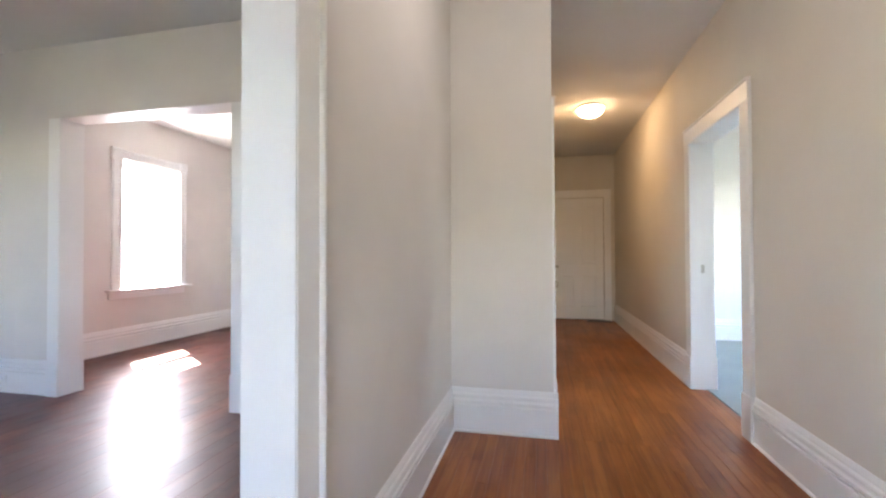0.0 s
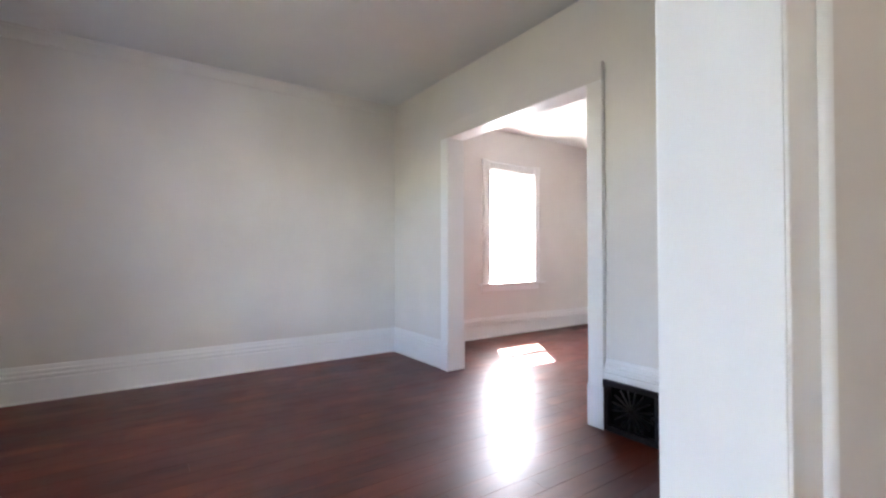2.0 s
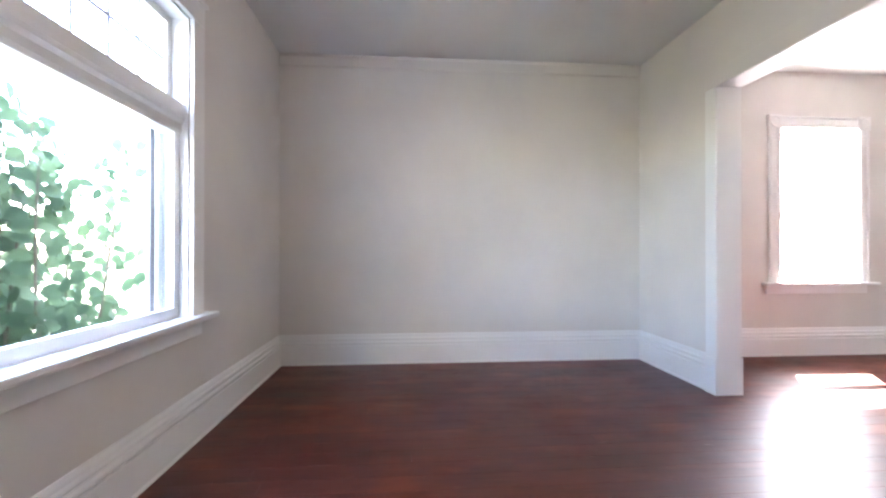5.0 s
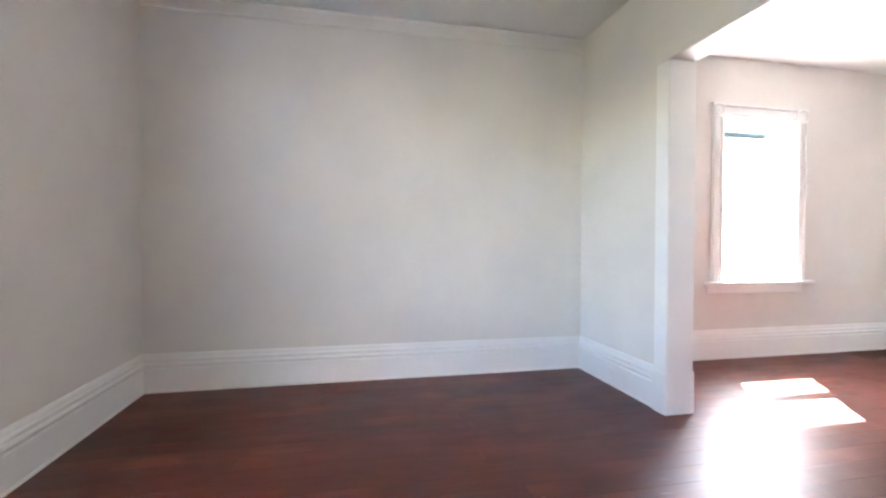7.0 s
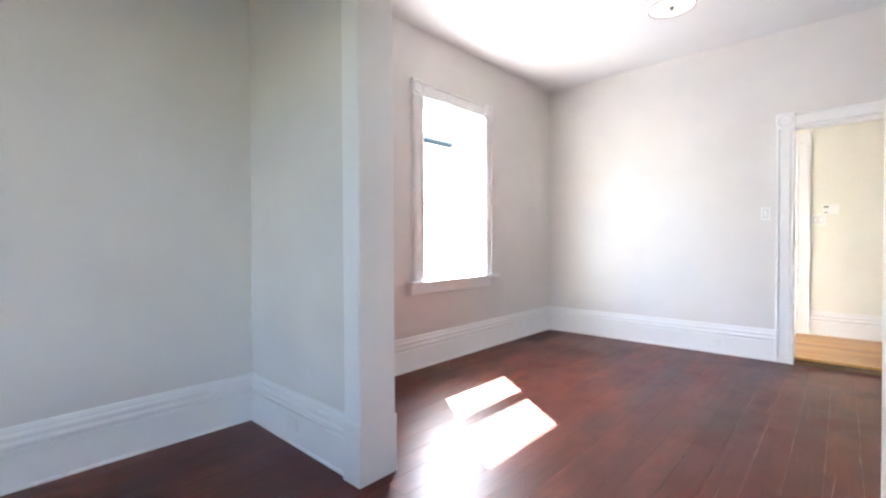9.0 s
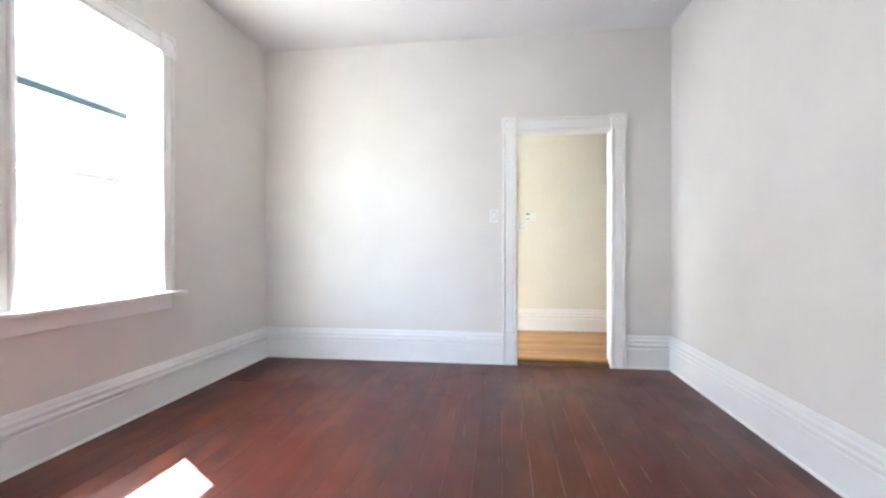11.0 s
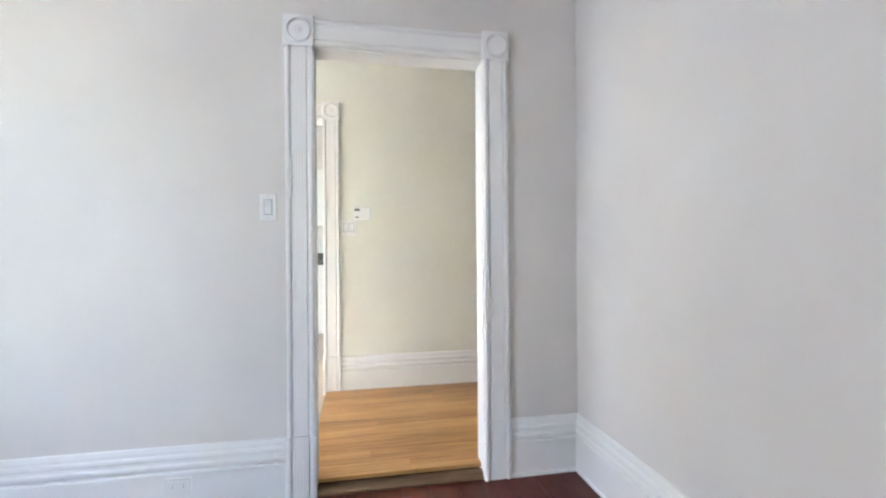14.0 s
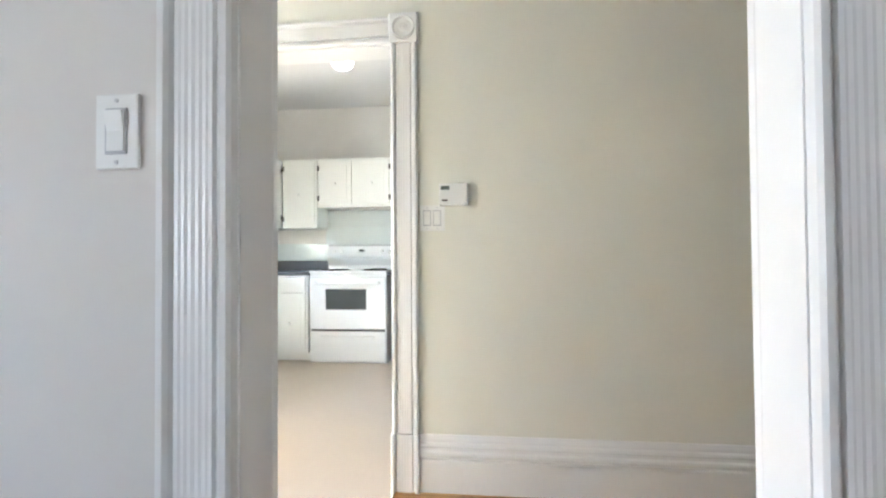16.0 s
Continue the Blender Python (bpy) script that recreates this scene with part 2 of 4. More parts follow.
def wall(name, axis, a0, a1, b0, b1, z0, z1, holes=(), material=None, label=""):
    """A wall along axis from a0 to a1, b0 to b1 thick, with holes (from, to, bottom, top) cut through it."""
    us = sorted({a0, a1, *[h[0] for h in holes], *[h[1] for h in holes]})
    ws = sorted({z0, z1, *[h[2] for h in holes], *[h[3] for h in holes]})
    bm = bmesh.new()

    def solid(i, j):
        if not (0 <= i < len(us) - 1 and 0 <= j < len(ws) - 1):
            return False
        u, w = (us[i] + us[i + 1]) / 2, (ws[j] + ws[j + 1]) / 2
        return not any(h[0] < u < h[1] and h[2] < w < h[3] for h in holes)
    seen = {}

    def v(u, b, w):
        key = (round(u, 5), round(b, 5), round(w, 5))
        if key not in seen:
            seen[key] = bm.verts.new((u, b, w) if axis == "x" else (b, u, w))
        return seen[key]
    for i in range(len(us) - 1):
        for j in range(len(ws) - 1):
            if not solid(i, j):
                continue
            u0, u1, w0, w1 = us[i], us[i + 1], ws[j], ws[j + 1]
            bm.faces.new([v(u0, b0, w0), v(u1, b0, w0), v(u1, b0, w1), v(u0, b0, w1)])
            bm.faces.new([v(u0, b1, w0), v(u0, b1, w1), v(u1, b1, w1), v(u1, b1, w0)])
            if not solid(i - 1, j):
                bm.faces.new([v(u0, b0, w0), v(u0, b0, w1), v(u0, b1, w1), v(u0, b1, w0)])
            if not solid(i + 1, j):
                bm.faces.new([v(u1, b0, w0), v(u1, b1, w0), v(u1, b1, w1), v(u1, b0, w1)])
            if not solid(i, j - 1):
                bm.faces.new([v(u0, b0, w0), v(u0, b1, w0), v(u1, b1, w0), v(u1, b0, w0)])
            if not solid(i, j + 1):
                bm.faces.new([v(u0, b0, w1), v(u1, b0, w1), v(u1, b1, w1), v(u0, b1, w1)])
    bmesh.ops.recalc_face_normals(bm, faces=bm.faces)
    return piece(name, bm, material or WALL, label)


# ---- large structure ----
# openings: (from, to, bottom, top)
OPEN_AB = (-3.667, -2.055, 0.0, 2.27)
OPEN_AE = (-0.42, 1.04, 0.0, 2.27)
WIN_A = (-3.11, -1.93, 0.70, 2.33)
WIN_B = (4.41, 5.29, 0.74, 2.315)
DOOR_B = (-2.435, -1.645, 0.0, 2.035)
DOOR_K = (-3.30, -2.51, 0.0, 2.10)
DOOR_R = (3.23, 4.21, 0.0, 2.08)
DOOR_H = (0.36, 1.23, 0.0, 2.15)
DOOR_W = (3.30, 4.10, 0.0, 2.08)

LINING = 0.018


def lined(hole):
    """The hole in the wall that leaves room for the lining."""
    return (hole[0] - LINING, hole[1] + LINING, hole[2], hole[3] + LINING)


# the two openings north of WIN_B are unseen, added to let in daylight
wall("wall_west", "y", AS - 0.2, KN + 0.2, AW - 0.2, AW, 0, CEIL, [WIN_B, (7.15, 7.9, 0.5, 2.5), (8.75, 9.75, 1.1, 2.2)])
wall("wall_south", "x", AW, EW, AS - 0.2, AS, 0, CEIL, [WIN_A])
wall("wall_entry_south", "x", EW - 0.15, HE + 0.15, FS - 0.2, FS, 0, CEIL, [(0.15, 1.05, 0.0, 2.1)])
wall("wall_entry_west", "y", FS, AS - 0.2, EW - 0.15, EW, 0, CEIL)
wall("wall_front_east", "y", AS, AN, AE, EW, 0, CEIL, [lined(OPEN_AE)])
wall("wall_middle", "x", AW, HW, AN, AN2, 0, CEIL, [lined(OPEN_AB)])
wall("wall_back_east", "y", AN2, BN, BE, BE + 0.13, 0, CEIL)
wall("wall_north", "x", AW, HW - 0.13, BN, BN2, 0, CEIL, [lined(DOOR_B)])
wall("wall_hall_west", "y", AN2, HN, HW - 0.13, HW, 0, CEIL, [DOOR_W], HALLWALL)
wall("wall_hall_east", "y", FS, HN, HE, HE + 0.15, 0, CEIL, [lined(DOOR_R)], HALLWALL)
wall("wall_hall_end", "x", HW - 0.13, HE + 0.15, HN, HN + 0.13, 0, CEIL, [DOOR_H], HALLWALL)
wall("wall_passage", "x", AW, HW - 0.13, PN, PN2, 0, CEIL, [lined(DOOR_K)], CREAM)
wall("wall_kitchen_back", "x", AW, -0.2, KN, KN + 0.15, 0, CEIL)
# the opening is unseen, added to bring daylight into the kitchen
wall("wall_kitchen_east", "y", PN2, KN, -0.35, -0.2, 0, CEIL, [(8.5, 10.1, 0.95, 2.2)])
wall("wall_side_room_north", "x", HE + 0.15, 5.2, 6.6, 6.75, 0, CEIL)
wall("wall_side_room_south", "x", HE + 0.15, 5.2, 1.4, 1.55, 0, CEIL)
# unseen opening, added so that daylight fills the side room
wall("wall_side_room_east", "y", 1.4, 6.75, 5.2, 5.35, 0, CEIL, [(3.0, 5.2, 0.8, 2.3)])
# thin coats of paint on the walls that face entry and passage
wall("wall_entry_face", "y", AS, AN - 0.001, EW, EW + 0.003, 0, CEIL, [lined(OPEN_AE)], WALL)
wall("wall_passage_face", "x", AW, HW - 0.13, BN2, BN2 + 0.003, 0, CEIL, [lined(DOOR_B)], CREAM)
wall("ceiling", "x", AW - 0.2, 5.35, AS - 0.2, KN + 0.15, CEIL, CEIL + 0.1, (), CEILING)
wall("subfloor", "x", AW - 0.2, HE + 0.15, AS - 0.2, BN2, -0.20, -0.021, (), UNDER)
wall("ceiling_entry", "x", EW - 0.15, HE + 0.15, FS - 0.2, AS - 0.2, CEIL, CEIL + 0.1, (), CEILING)
wall("subfloor_entry", "x", EW - 0.15, HE + 0.15, FS - 0.2, AS - 0.2, -0.20, -0.021, (), UNDER)
wall("subfloor_hall_end", "x", HW - 0.13, HE + 0.15, BN2, HN + 0.13, -0.20, -0.021, (), UNDER)
wall("subfloor_back", "x", AW - 0.2, HW - 0.13, BN2 + 0.004, PN + 0.02, -0.20, 0.019, (), UNDER)
wall("floor_kitchen", "x", AW, -0.2, PN + 0.02, KN, -0.20, KZ, (), VINYL, "tan sheet vinyl kitchen floor")
wall("floor_passage_vinyl", "x", AW, -2.506, BN2 + 0.004, PN + 0.02, 0.0192, KZ, (), VINYL, "tan sheet vinyl that runs on into the passage")
wall("trim_floor_strip", "x", -2.506, -2.494, BN2 + 0.004, PN - 0.03, 0.0192, KZ + 0.0015, (), STRIP, "thin greenish edging strip between vinyl and oak")
wall("floor_side_room", "x", HE + 0.10, 5.2, 1.55, 6.6, -0.10, 0.008, (), CARPET, "grey-green carpet in the side room")
# unseen block over the house, added to shade the shrubs and garden
wall("sun_block", "x", AW - 0.2, 5.35, AS - 0.2, KN + 0.15, CEIL + 0.1, 4.4, (), TRIM)
# unseen overhang, added to cut off the far end of the sun patch
wall("eave", "y", AS - 1.0, KN + 0.5, AW - 0.83, AW - 0.2, 2.78, 2.95, (), TRIM)

# a strip of frieze moulding along the top of the front room's west wall
bm = sweep(bmesh.new(), [(0, 0), (0.010, 0.0), (0.016, 0.012), (0.014, 0.09), (0.022, 0.102), (0.022, 0.112), (0, 0.112)], (AW, AS, CEIL - 0.113), (AW, AN, CEIL - 0.113), (1, 0, 0), (0, 0, 1))
piece("trim", bm, WALL, "painted frieze moulding under the ceiling")

BASE = [(0, 0), (0.028, 0), (0.028, 0.010), (0.020, 0.016), (0.020, 0.168), (0.017, 0.173), (0.009, 0.174), (0.009, 0.182), (0.022, 0.186),
        (0.026, 0.196), (0.025, 0.206), (0.017, 0.212), (0.016, 0.224), (0.021, 0.232), (0.019, 0.243), (0.012, 0.249), (0.011, 0.262), (0.007, 0.278), (0, 0.281)]


def baseboard(p0, p1, n, z=0.0):
    bm = sweep(bmesh.new(), BASE, (*p0, z), (*p1, z), (*n, 0), (0, 0, 1))
    return piece("baseboard", bm, TRIM, "tall white moulded baseboard")


baseboard((AW, AS), (AW, AN), (1, 0))
baseboard((AW, AS), (AE, AS), (0, 1))
baseboard((AW, AN), (-3.80, AN), (0, -1))
baseboard((-1.445, AN), (AE, AN), (0, -1))
baseboard((AE, 1.19), (AE, AN), (-1, 0))
baseboard((AW, AN2), (AW, BN), (1, 0))
baseboard((AW, AN2), (-3.80, AN2), (0, 1))
baseboard((-1.92, AN2), (BE, AN2), (0, 1))
baseboard((BE, AN2), (BE, BN), (-1, 0))
baseboard((AW, BN), (-2.563, BN), (0, -1))
baseboard((-1.517, BN), (BE, BN), (0, -1))
baseboard((EW, 1.205), (EW, AN), (1, 0))
baseboard((EW, AN), (HW + 0.028, AN), (0, -1))
baseboard((HW, AN - 0.028), (HW, 3.17), (1, 0))
baseboard((HW, 4.23), (HW, HN), (1, 0))
baseboard((HE, AS), (HE, 3.10), (-1, 0))
baseboard((HE, 4.34), (HE, HN), (-1, 0))
baseboard((-2.388, PN), (HW - 0.13, PN), (0, -1), KZ)
baseboard((HE + 0.15, 6.6), (5.2, 6.6), (0, -1), 0.006)

# ---- door and window surrounds ----
CASE = [(-0.060, 0), (-0.060, 0.020), (-0.055, 0.026), (-0.045, 0.026), (-0.040, 0.020), (-0.037, 0.012), (-0.032, 0.012), (-0.030, 0.020),
        (-0.024, 0.0205), (-0.020, 0.0196), (-0.014, 0.0205), (-0.009, 0.0196), (-0.003, 0.0205), (0.003, 0.0196), (0.009, 0.0205), (0.014, 0.0196), (0.020, 0.0205), (0.024, 0.0196),
        (0.030, 0.020), (0.032, 0.012), (0.037, 0.012), (0.040, 0.020), (0.045, 0.026), (0.055, 0.026), (0.060, 0.020), (0.060, 0)]


def rosette(parent, c, u, n):
    """A square corner block with a turned bull's-eye; c: centre on the wall, u: along the wall, n: out of it."""
    c, u, n = Vector(c), Vector(u), Vector(n)
    w = 0.068
    bm = bmesh.new()
    sweep(bm, [(-w, 0), (-w, 0.024), (-w + 0.005, 0.030), (w - 0.005, 0.030), (w, 0.024), (w, 0)], c - Vector((0, 0, w)), c + Vector((0, 0, w)), u, n)
    m = Matrix.Translation(c) @ Matrix((u, Vector((0, 0, 1)), n)).transposed().to_4x4()
    lathe(bm, [(0.056, 0.028), (0.055, 0.035), (0.050, 0.039), (0.045, 0.035), (0.041, 0.027), (0.034, 0.024), (0.028, 0.025), (0.019, 0.031), (0.013, 0.033), (0.008, 0.031), (0.006, 0.035), (0.0, 0.037)], m, 32)
    part("rosette", bm, TRIM, parent, "", True)


def fluted_surround(name, label, lo, hi, top, y, n, z=0.0, lining=0.095):
    """Fluted casings with bull's-eye corner blocks and plinths round a doorway in a wall along x."""
    d = thing(name, label, "doorway", ((lo + hi) / 2, y, z), kind="structure")
    u, nn = (1, 0, 0), (0, n, 0)
    for x in (lo - 0.063, hi + 0.063):
        part("casing", sweep(bmesh.new(), CASE, (x, y, z + 0.285), (x, y, top), u, nn), TRIM, d)
        bm = sweep(bmesh.new(), [(a * 1.1, b + 0.009 if b else 0) for a, b in CASE], (x, y, z), (x, y, z + 0.285), u, nn)
        part("plinth", bm, TRIM, d)
        rosette(d, (x, y, top + 0.068), u, nn)
    bm = sweep(bmesh.new(), [(b, a) for a, b in CASE], (lo + 0.005, y, top + 0.066), (hi - 0.005, y, top + 0.066), nn, (0, 0, 1))
    part("head_casing", bm, TRIM, d)
    e = y - n * lining
    t = 0.018
    y0, y1 = min(y, e), max(y, e)
    part("jamb", boxed(lo - t, lo, y0 - 0.002, y1 + 0.002, z, top), TRIM, d)
    part("jamb", boxed(hi, hi + t, y0 - 0.002, y1 + 0.002, z, top), TRIM, d)
    part("jamb", boxed(lo - t, hi + t, y0 - 0.002, y1 + 0.002, top, top + t), TRIM, d)
    return d


d1 = fluted_surround("door_1", "white fluted doorway surround with bull's-eye corner blocks", DOOR_B[0], DOOR_B[1], DOOR_B[3], BN, -1)
fluted_surround("door_2", "white fluted kitchen doorway surround with bull's-eye blocks", DOOR_K[0], DOOR_K[1], DOOR_K[3], PN, -1, KZ, 0.135)
for x in (DOOR_B[0] - 0.06, DOOR_B[1] + 0.06):
    part("rear_casing", boxed(x - 0.06, x + 0.06, BN2 + 0.003, BN2 + 0.024, KZ, DOOR_B[3], bevel=0.003), TRIM, d1)
part("rear_casing", boxed(DOOR_B[0] - 0.12, DOOR_B[1] + 0.12, BN2 + 0.003, BN2 + 0.024, DOOR_B[3], DOOR_B[3] + 0.12, bevel=0.003), TRIM, d1)
part("threshold", sweep(bmesh.new(), [(-0.008, -0.02), (-0.008, 0.004), (0.004, 0.012), (0.045, KZ + 0.001), (0.054, KZ), (0.054, -0.02)], (DOOR_B[0], BN, 0), (DOOR_B[1], BN, 0), (0, 1, 0), (0, 0, 1)), WORN, d1, "worn greyed oak threshold board")


def flat_surround(name, label, axis, lo, hi, top, face, n, width=0.13, thick=0.03, back=None, z=0.0, plinth=True, cap=True):
    """Plain flat casings, with plinth blocks, round an opening; lining through the wall to back."""
    d = thing(name, label, "doorway", ((lo + hi) / 2, face, z) if axis == "x" else (face, (lo + hi) / 2, z), kind="structure")

    def bx(nm, a0, a1, d0, d1, z0, z1, bev=0.004):
        d0, d1 = sorted((d0, d1))
        a = (a0, a1, d0, d1, z0, z1) if axis == "x" else (d0, d1, a0, a1, z0, z1)
        part(nm, boxed(*a, bevel=bev), TRIM, d)
    faces = [(face, n)] + ([(back, -n)] if back is not None else [])
    for f, m in faces:
        for s0, s1 in ((lo - width, lo), (hi, hi + width)):
            bx("casing", s0, s1, f, f + m * thick, z + (0.27 if plinth else 0), top)
            if plinth:
                bx("plinth", s0 - 0.004, s1 + 0.004, f, f + m * (thick + 0.008), z, z + 0.272)
        bx("head_casing", lo - width - 0.002, hi + width + 0.002, f, f + m * (thick + 0.003), top, top + 0.12)
        if cap:
            bx("backband", lo - width - 0.006, hi + width + 0.006, f, f + m * (thick + 0.012), top + 0.12, top + 0.134, 0.003)
    if back is not None:
        t = 0.016
        o = n * (thick - 0.004)
        bx("jamb", lo - t, lo + 0.003, face + o, back - o, z, top, 0.002)
        bx("jamb", hi - 0.003, hi + t, face + o, back - o, z, top, 0.002)
        bx("jamb", lo + 0.003, hi - 0.003, face + o, back - o, top - 0.003, top + t, 0.002)
    return d


o1 = flat_surround("door_3", "wide cased opening with plain white painted trim", "x", OPEN_AB[0] , OPEN_AB[1], OPEN_AB[3], AN, -1, 0.115, 0.036, AN2, cap=False)
for ob in o1.children:
    if ob.name.startswith("head_casing"):
        ob.data.materials[0] = WALL
flat_surround("door_4", "cased opening between entry and front room in white paint", "y", OPEN_AE[0], OPEN_AE[1], OPEN_AE[3], AE, -1, 0.125, 0.03, EW + 0.003)
flat_surround("door_5", "white cased doorway to the carpeted side room", "y", DOOR_R[0], DOOR_R[1], DOOR_R[3], HE, -1, 0.12, 0.022, HE + 0.15)
dw = flat_surround("door_6", "white closed door with casing and round knob in hall", "y", DOOR_W[0], DOOR_W[1], DOOR_W[3], HW, 1, 0.12, 0.022)
de = flat_surround("door_7", "white closed four-panel door at the end of hall", "x", DOOR_H[0], DOOR_H[1], DOOR_H[3], HN, -1, 0.115, 0.022)
# half-round bead on the entry casing's outer edge
part("bead", lathe(bmesh.new(), [(0.012, 0.27), (0.012, OPEN_AE[3])], Matrix.Translation((EW + 0.034, 1.152, 0)), 12), TRIM, bpy.data.objects["door_4"], "", True)


def panel_door(parent, axis, lo, hi, z0, z1, face, n, knob_at):
    """A four-panel leaf: stiles and rails, sunk panels with beads, a knob."""
    def bx(nm, a0, a1, d0, d1, w0, w1, bev=0.004, mat=TRIM):
        d0, d1 = sorted((d0, d1))
        a = (a0, a1, d0, d1, w0, w1) if axis == "x" else (d0, d1, a0, a1, w0, w1)
        return part(nm, boxed(*a, bevel=bev), mat, parent)
    f, b = face, face - n * 0.04
    st, mid = 0.12, (lo + hi) / 2
    for a0, a1 in ((lo, lo + st), (hi - st, hi), (mid - 0.05, mid + 0.05)):
        bx("stile", a0, a1, f, b, z0, z1)
    for w0, w1 in ((z0, z0 + 0.22), (z0 + 0.78, z0 + 0.98), (z1 - 0.13, z1)):
        for a0, a1 in ((lo + st, mid - 0.05), (mid + 0.05, hi - st)):
            bx("rail", a0, a1, f - n * 0.001, b, w0, w1, 0.003)
    for a0, a1 in ((lo + st, mid - 0.05), (mid + 0.05, hi - st)):
        for w0, w1 in ((z0 + 0.22, z0 + 0.78), (z0 + 0.98, z1 - 0.13)):
            bx("panel", a0, a1, f - n * 0.026, b + n * 0.004, w0, w1, 0.002)
            bx("raised_field", a0 + 0.030, a1 - 0.030, f - n * 0.014, f - n * 0.028, w0 + 0.030, w1 - 0.030, 0.010)
    k = (knob_at, f, z0 + 0.93) if axis == "x" else (f, knob_at, z0 + 0.93)
    turn = Matrix.Rotation(radians(90 * n), 4, "Y") if axis == "y" else Matrix.Rotation(radians(-90 * n), 4, "X")
    part("knob", lathe(bmesh.new(), [(0.028, 0), (0.028, 0.006), (0.010, 0.012), (0.009, 0.032), (0.022, 0.040), (0.028, 0.052), (0.024, 0.064), (0.0, 0.068)], Matrix.Translation(k) @ turn), BRASS, parent, "dull metal door knob", True)


panel_door(dw, "y", DOOR_W[0] + 0.003, DOOR_W[1] - 0.003, -0.004, DOOR_W[3] - 0.004, HW - 0.02, 1, DOOR_W[0] + 0.07)
panel_door(de, "x", DOOR_H[0] + 0.006, DOOR_H[1] - 0.006, 0.008, DOOR_H[3] - 0.006, HN + 0.02, -1, DOOR_H[0] + 0.07)
# black sheet behind the leaf blocks daylight and paints the gap's shade
part("leaf_gap_shade", boxed(DOOR_H[0], DOOR_H[1], HN + 0.062, HN + 0.07, -0.02, DOOR_H[3]), SLOT, de, "black sheet behind the leaf, paints the shade in its gap")
part("strike_plate", boxed(HE + 0.06, HE + 0.085, DOOR_R[1] - 0.0185, DOOR_R[1] - 0.0155, 0.98, 1.05), BRASS, bpy.data.objects["door_5"], "small metal strike plate")

# unseen front door behind the start of the walk, glazed to let in daylight
fd = flat_surround("door_8", "unseen white front door, its glazed panel added to light the entry", "x", 0.15, 1.05, 2.1, FS, 1, 0.12, 0.022)
for a in ((0.15, 1.05, 0.0, 0.75), (0.15, 1.05, 1.96, 2.1), (0.15, 0.28, 0.75, 1.96), (0.92, 1.05, 0.75, 1.96)):
    part("leaf", boxed(a[0], a[1], FS - 0.09, FS - 0.05, a[2], a[3], bevel=0.003), TRIM, fd)
g = part("pane", boxed(0.265, 0.935, FS - 0.072, FS - 0.068, 0.745, 1.965), GLASS, fd)
g.visible_shadow = False

# front window: large lower light under a leaded transom
w1 = thing("window_1", "large white front window with leaded transom over one big pane", "window", ((WIN_A[0] + WIN_A[1]) / 2, AS, WIN_A[2]), kind="structure")
x0, x1, z0, z1 = WIN_A
for a0, a1 in ((x0 - 0.125, x0), (x1, x1 + 0.125)):
    part("casing", boxed(a0, a1, AS, AS + 0.026, z0, z1, bevel=0.004), TRIM, w1)
part("head_casing", boxed(x0 - 0.125, x1 + 0.125, AS, AS + 0.027, z1, z1 + 0.12, bevel=0.004), TRIM, w1)
part("head_cap", boxed(x0 - 0.14, x1 + 0.14, AS, AS + 0.042, z1 + 0.12, z1 + 0.14, bevel=0.004), TRIM, w1)
part("sill", boxed(x0 - 0.23, x1 + 0.17, AS - 0.10, AS + 0.07, z0 - 0.028, z0 + 0.004, bevel=0.009), TRIM, w1, "deep white window sill")
part("apron", boxed(x0 - 0.11, x1 + 0.11, AS, AS + 0.022, z0 - 0.11, z0 - 0.032, bevel=0.004), TRIM, w1)
for a0, a1 in ((x0, x0 + 0.012), (x1 - 0.012, x1)):
    part("jamb", boxed(a0, a1, AS - 0.2, AS + 0.001, z0, z1), TRIM, w1)
part("jamb", boxed(x0 + 0.012, x1 - 0.012, AS - 0.2, AS + 0.001, z1 - 0.012, z1), TRIM, w1)
ZT0, ZT1 = 1.69, 1.855
bm = sweep(bmesh.new(), [(-0.055, ZT0), (-0.040, ZT0), (-0.035, ZT0 + 0.02), (-0.035, ZT0 + 0.055), (-0.020, ZT0 + 0.07), (-0.016, ZT0 + 0.09), (-0.028, ZT1), (-0.13, ZT1), (-0.13, ZT0)], (x0 + 0.012, AS, 0), (x1 - 0.012, AS, 0), (0, 1, 0), (0, 0, 1))
part("transom_bar", bm, TRIM, w1, "moulded white transom bar")
part("lower_sash", boxed(x0 + 0.012, x1 - 0.012, AS - 0.085, AS - 0.045, z0, z0 + 0.058, bevel=0.004), TRIM, w1)
part("lower_stile", boxed(x0 + 0.012, x0 + 0.064, AS - 0.085, AS - 0.044, z0 + 0.058, ZT0, bevel=0.004), TRIM, w1)
part("lower_stile", boxed(x1 - 0.064, x1 - 0.012, AS - 0.085, AS - 0.044, z0 + 0.058, ZT0, bevel=0.004), TRIM, w1)
g = part("pane", boxed(x0 + 0.06, x1 - 0.06, AS - 0.068, AS - 0.063, z0 + 0.05, ZT0 + 0.005), GLASS, w1)
g.visible_shadow = False
part("storm_frame", boxed(x0 + 0.012, x0 + 0.05, AS - 0.165, AS - 0.13, z0, ZT0, bevel=0.003), TRIM, w1, "white outer storm frame stile")
part("storm_edge", boxed(x0 + 0.085, x0 + 0.125, AS - 0.150, AS - 0.130, z0, ZT0), GREYFRAME, w1, "grey channel of storm frame")
ZG0, ZG1 = 1.885, 2.275
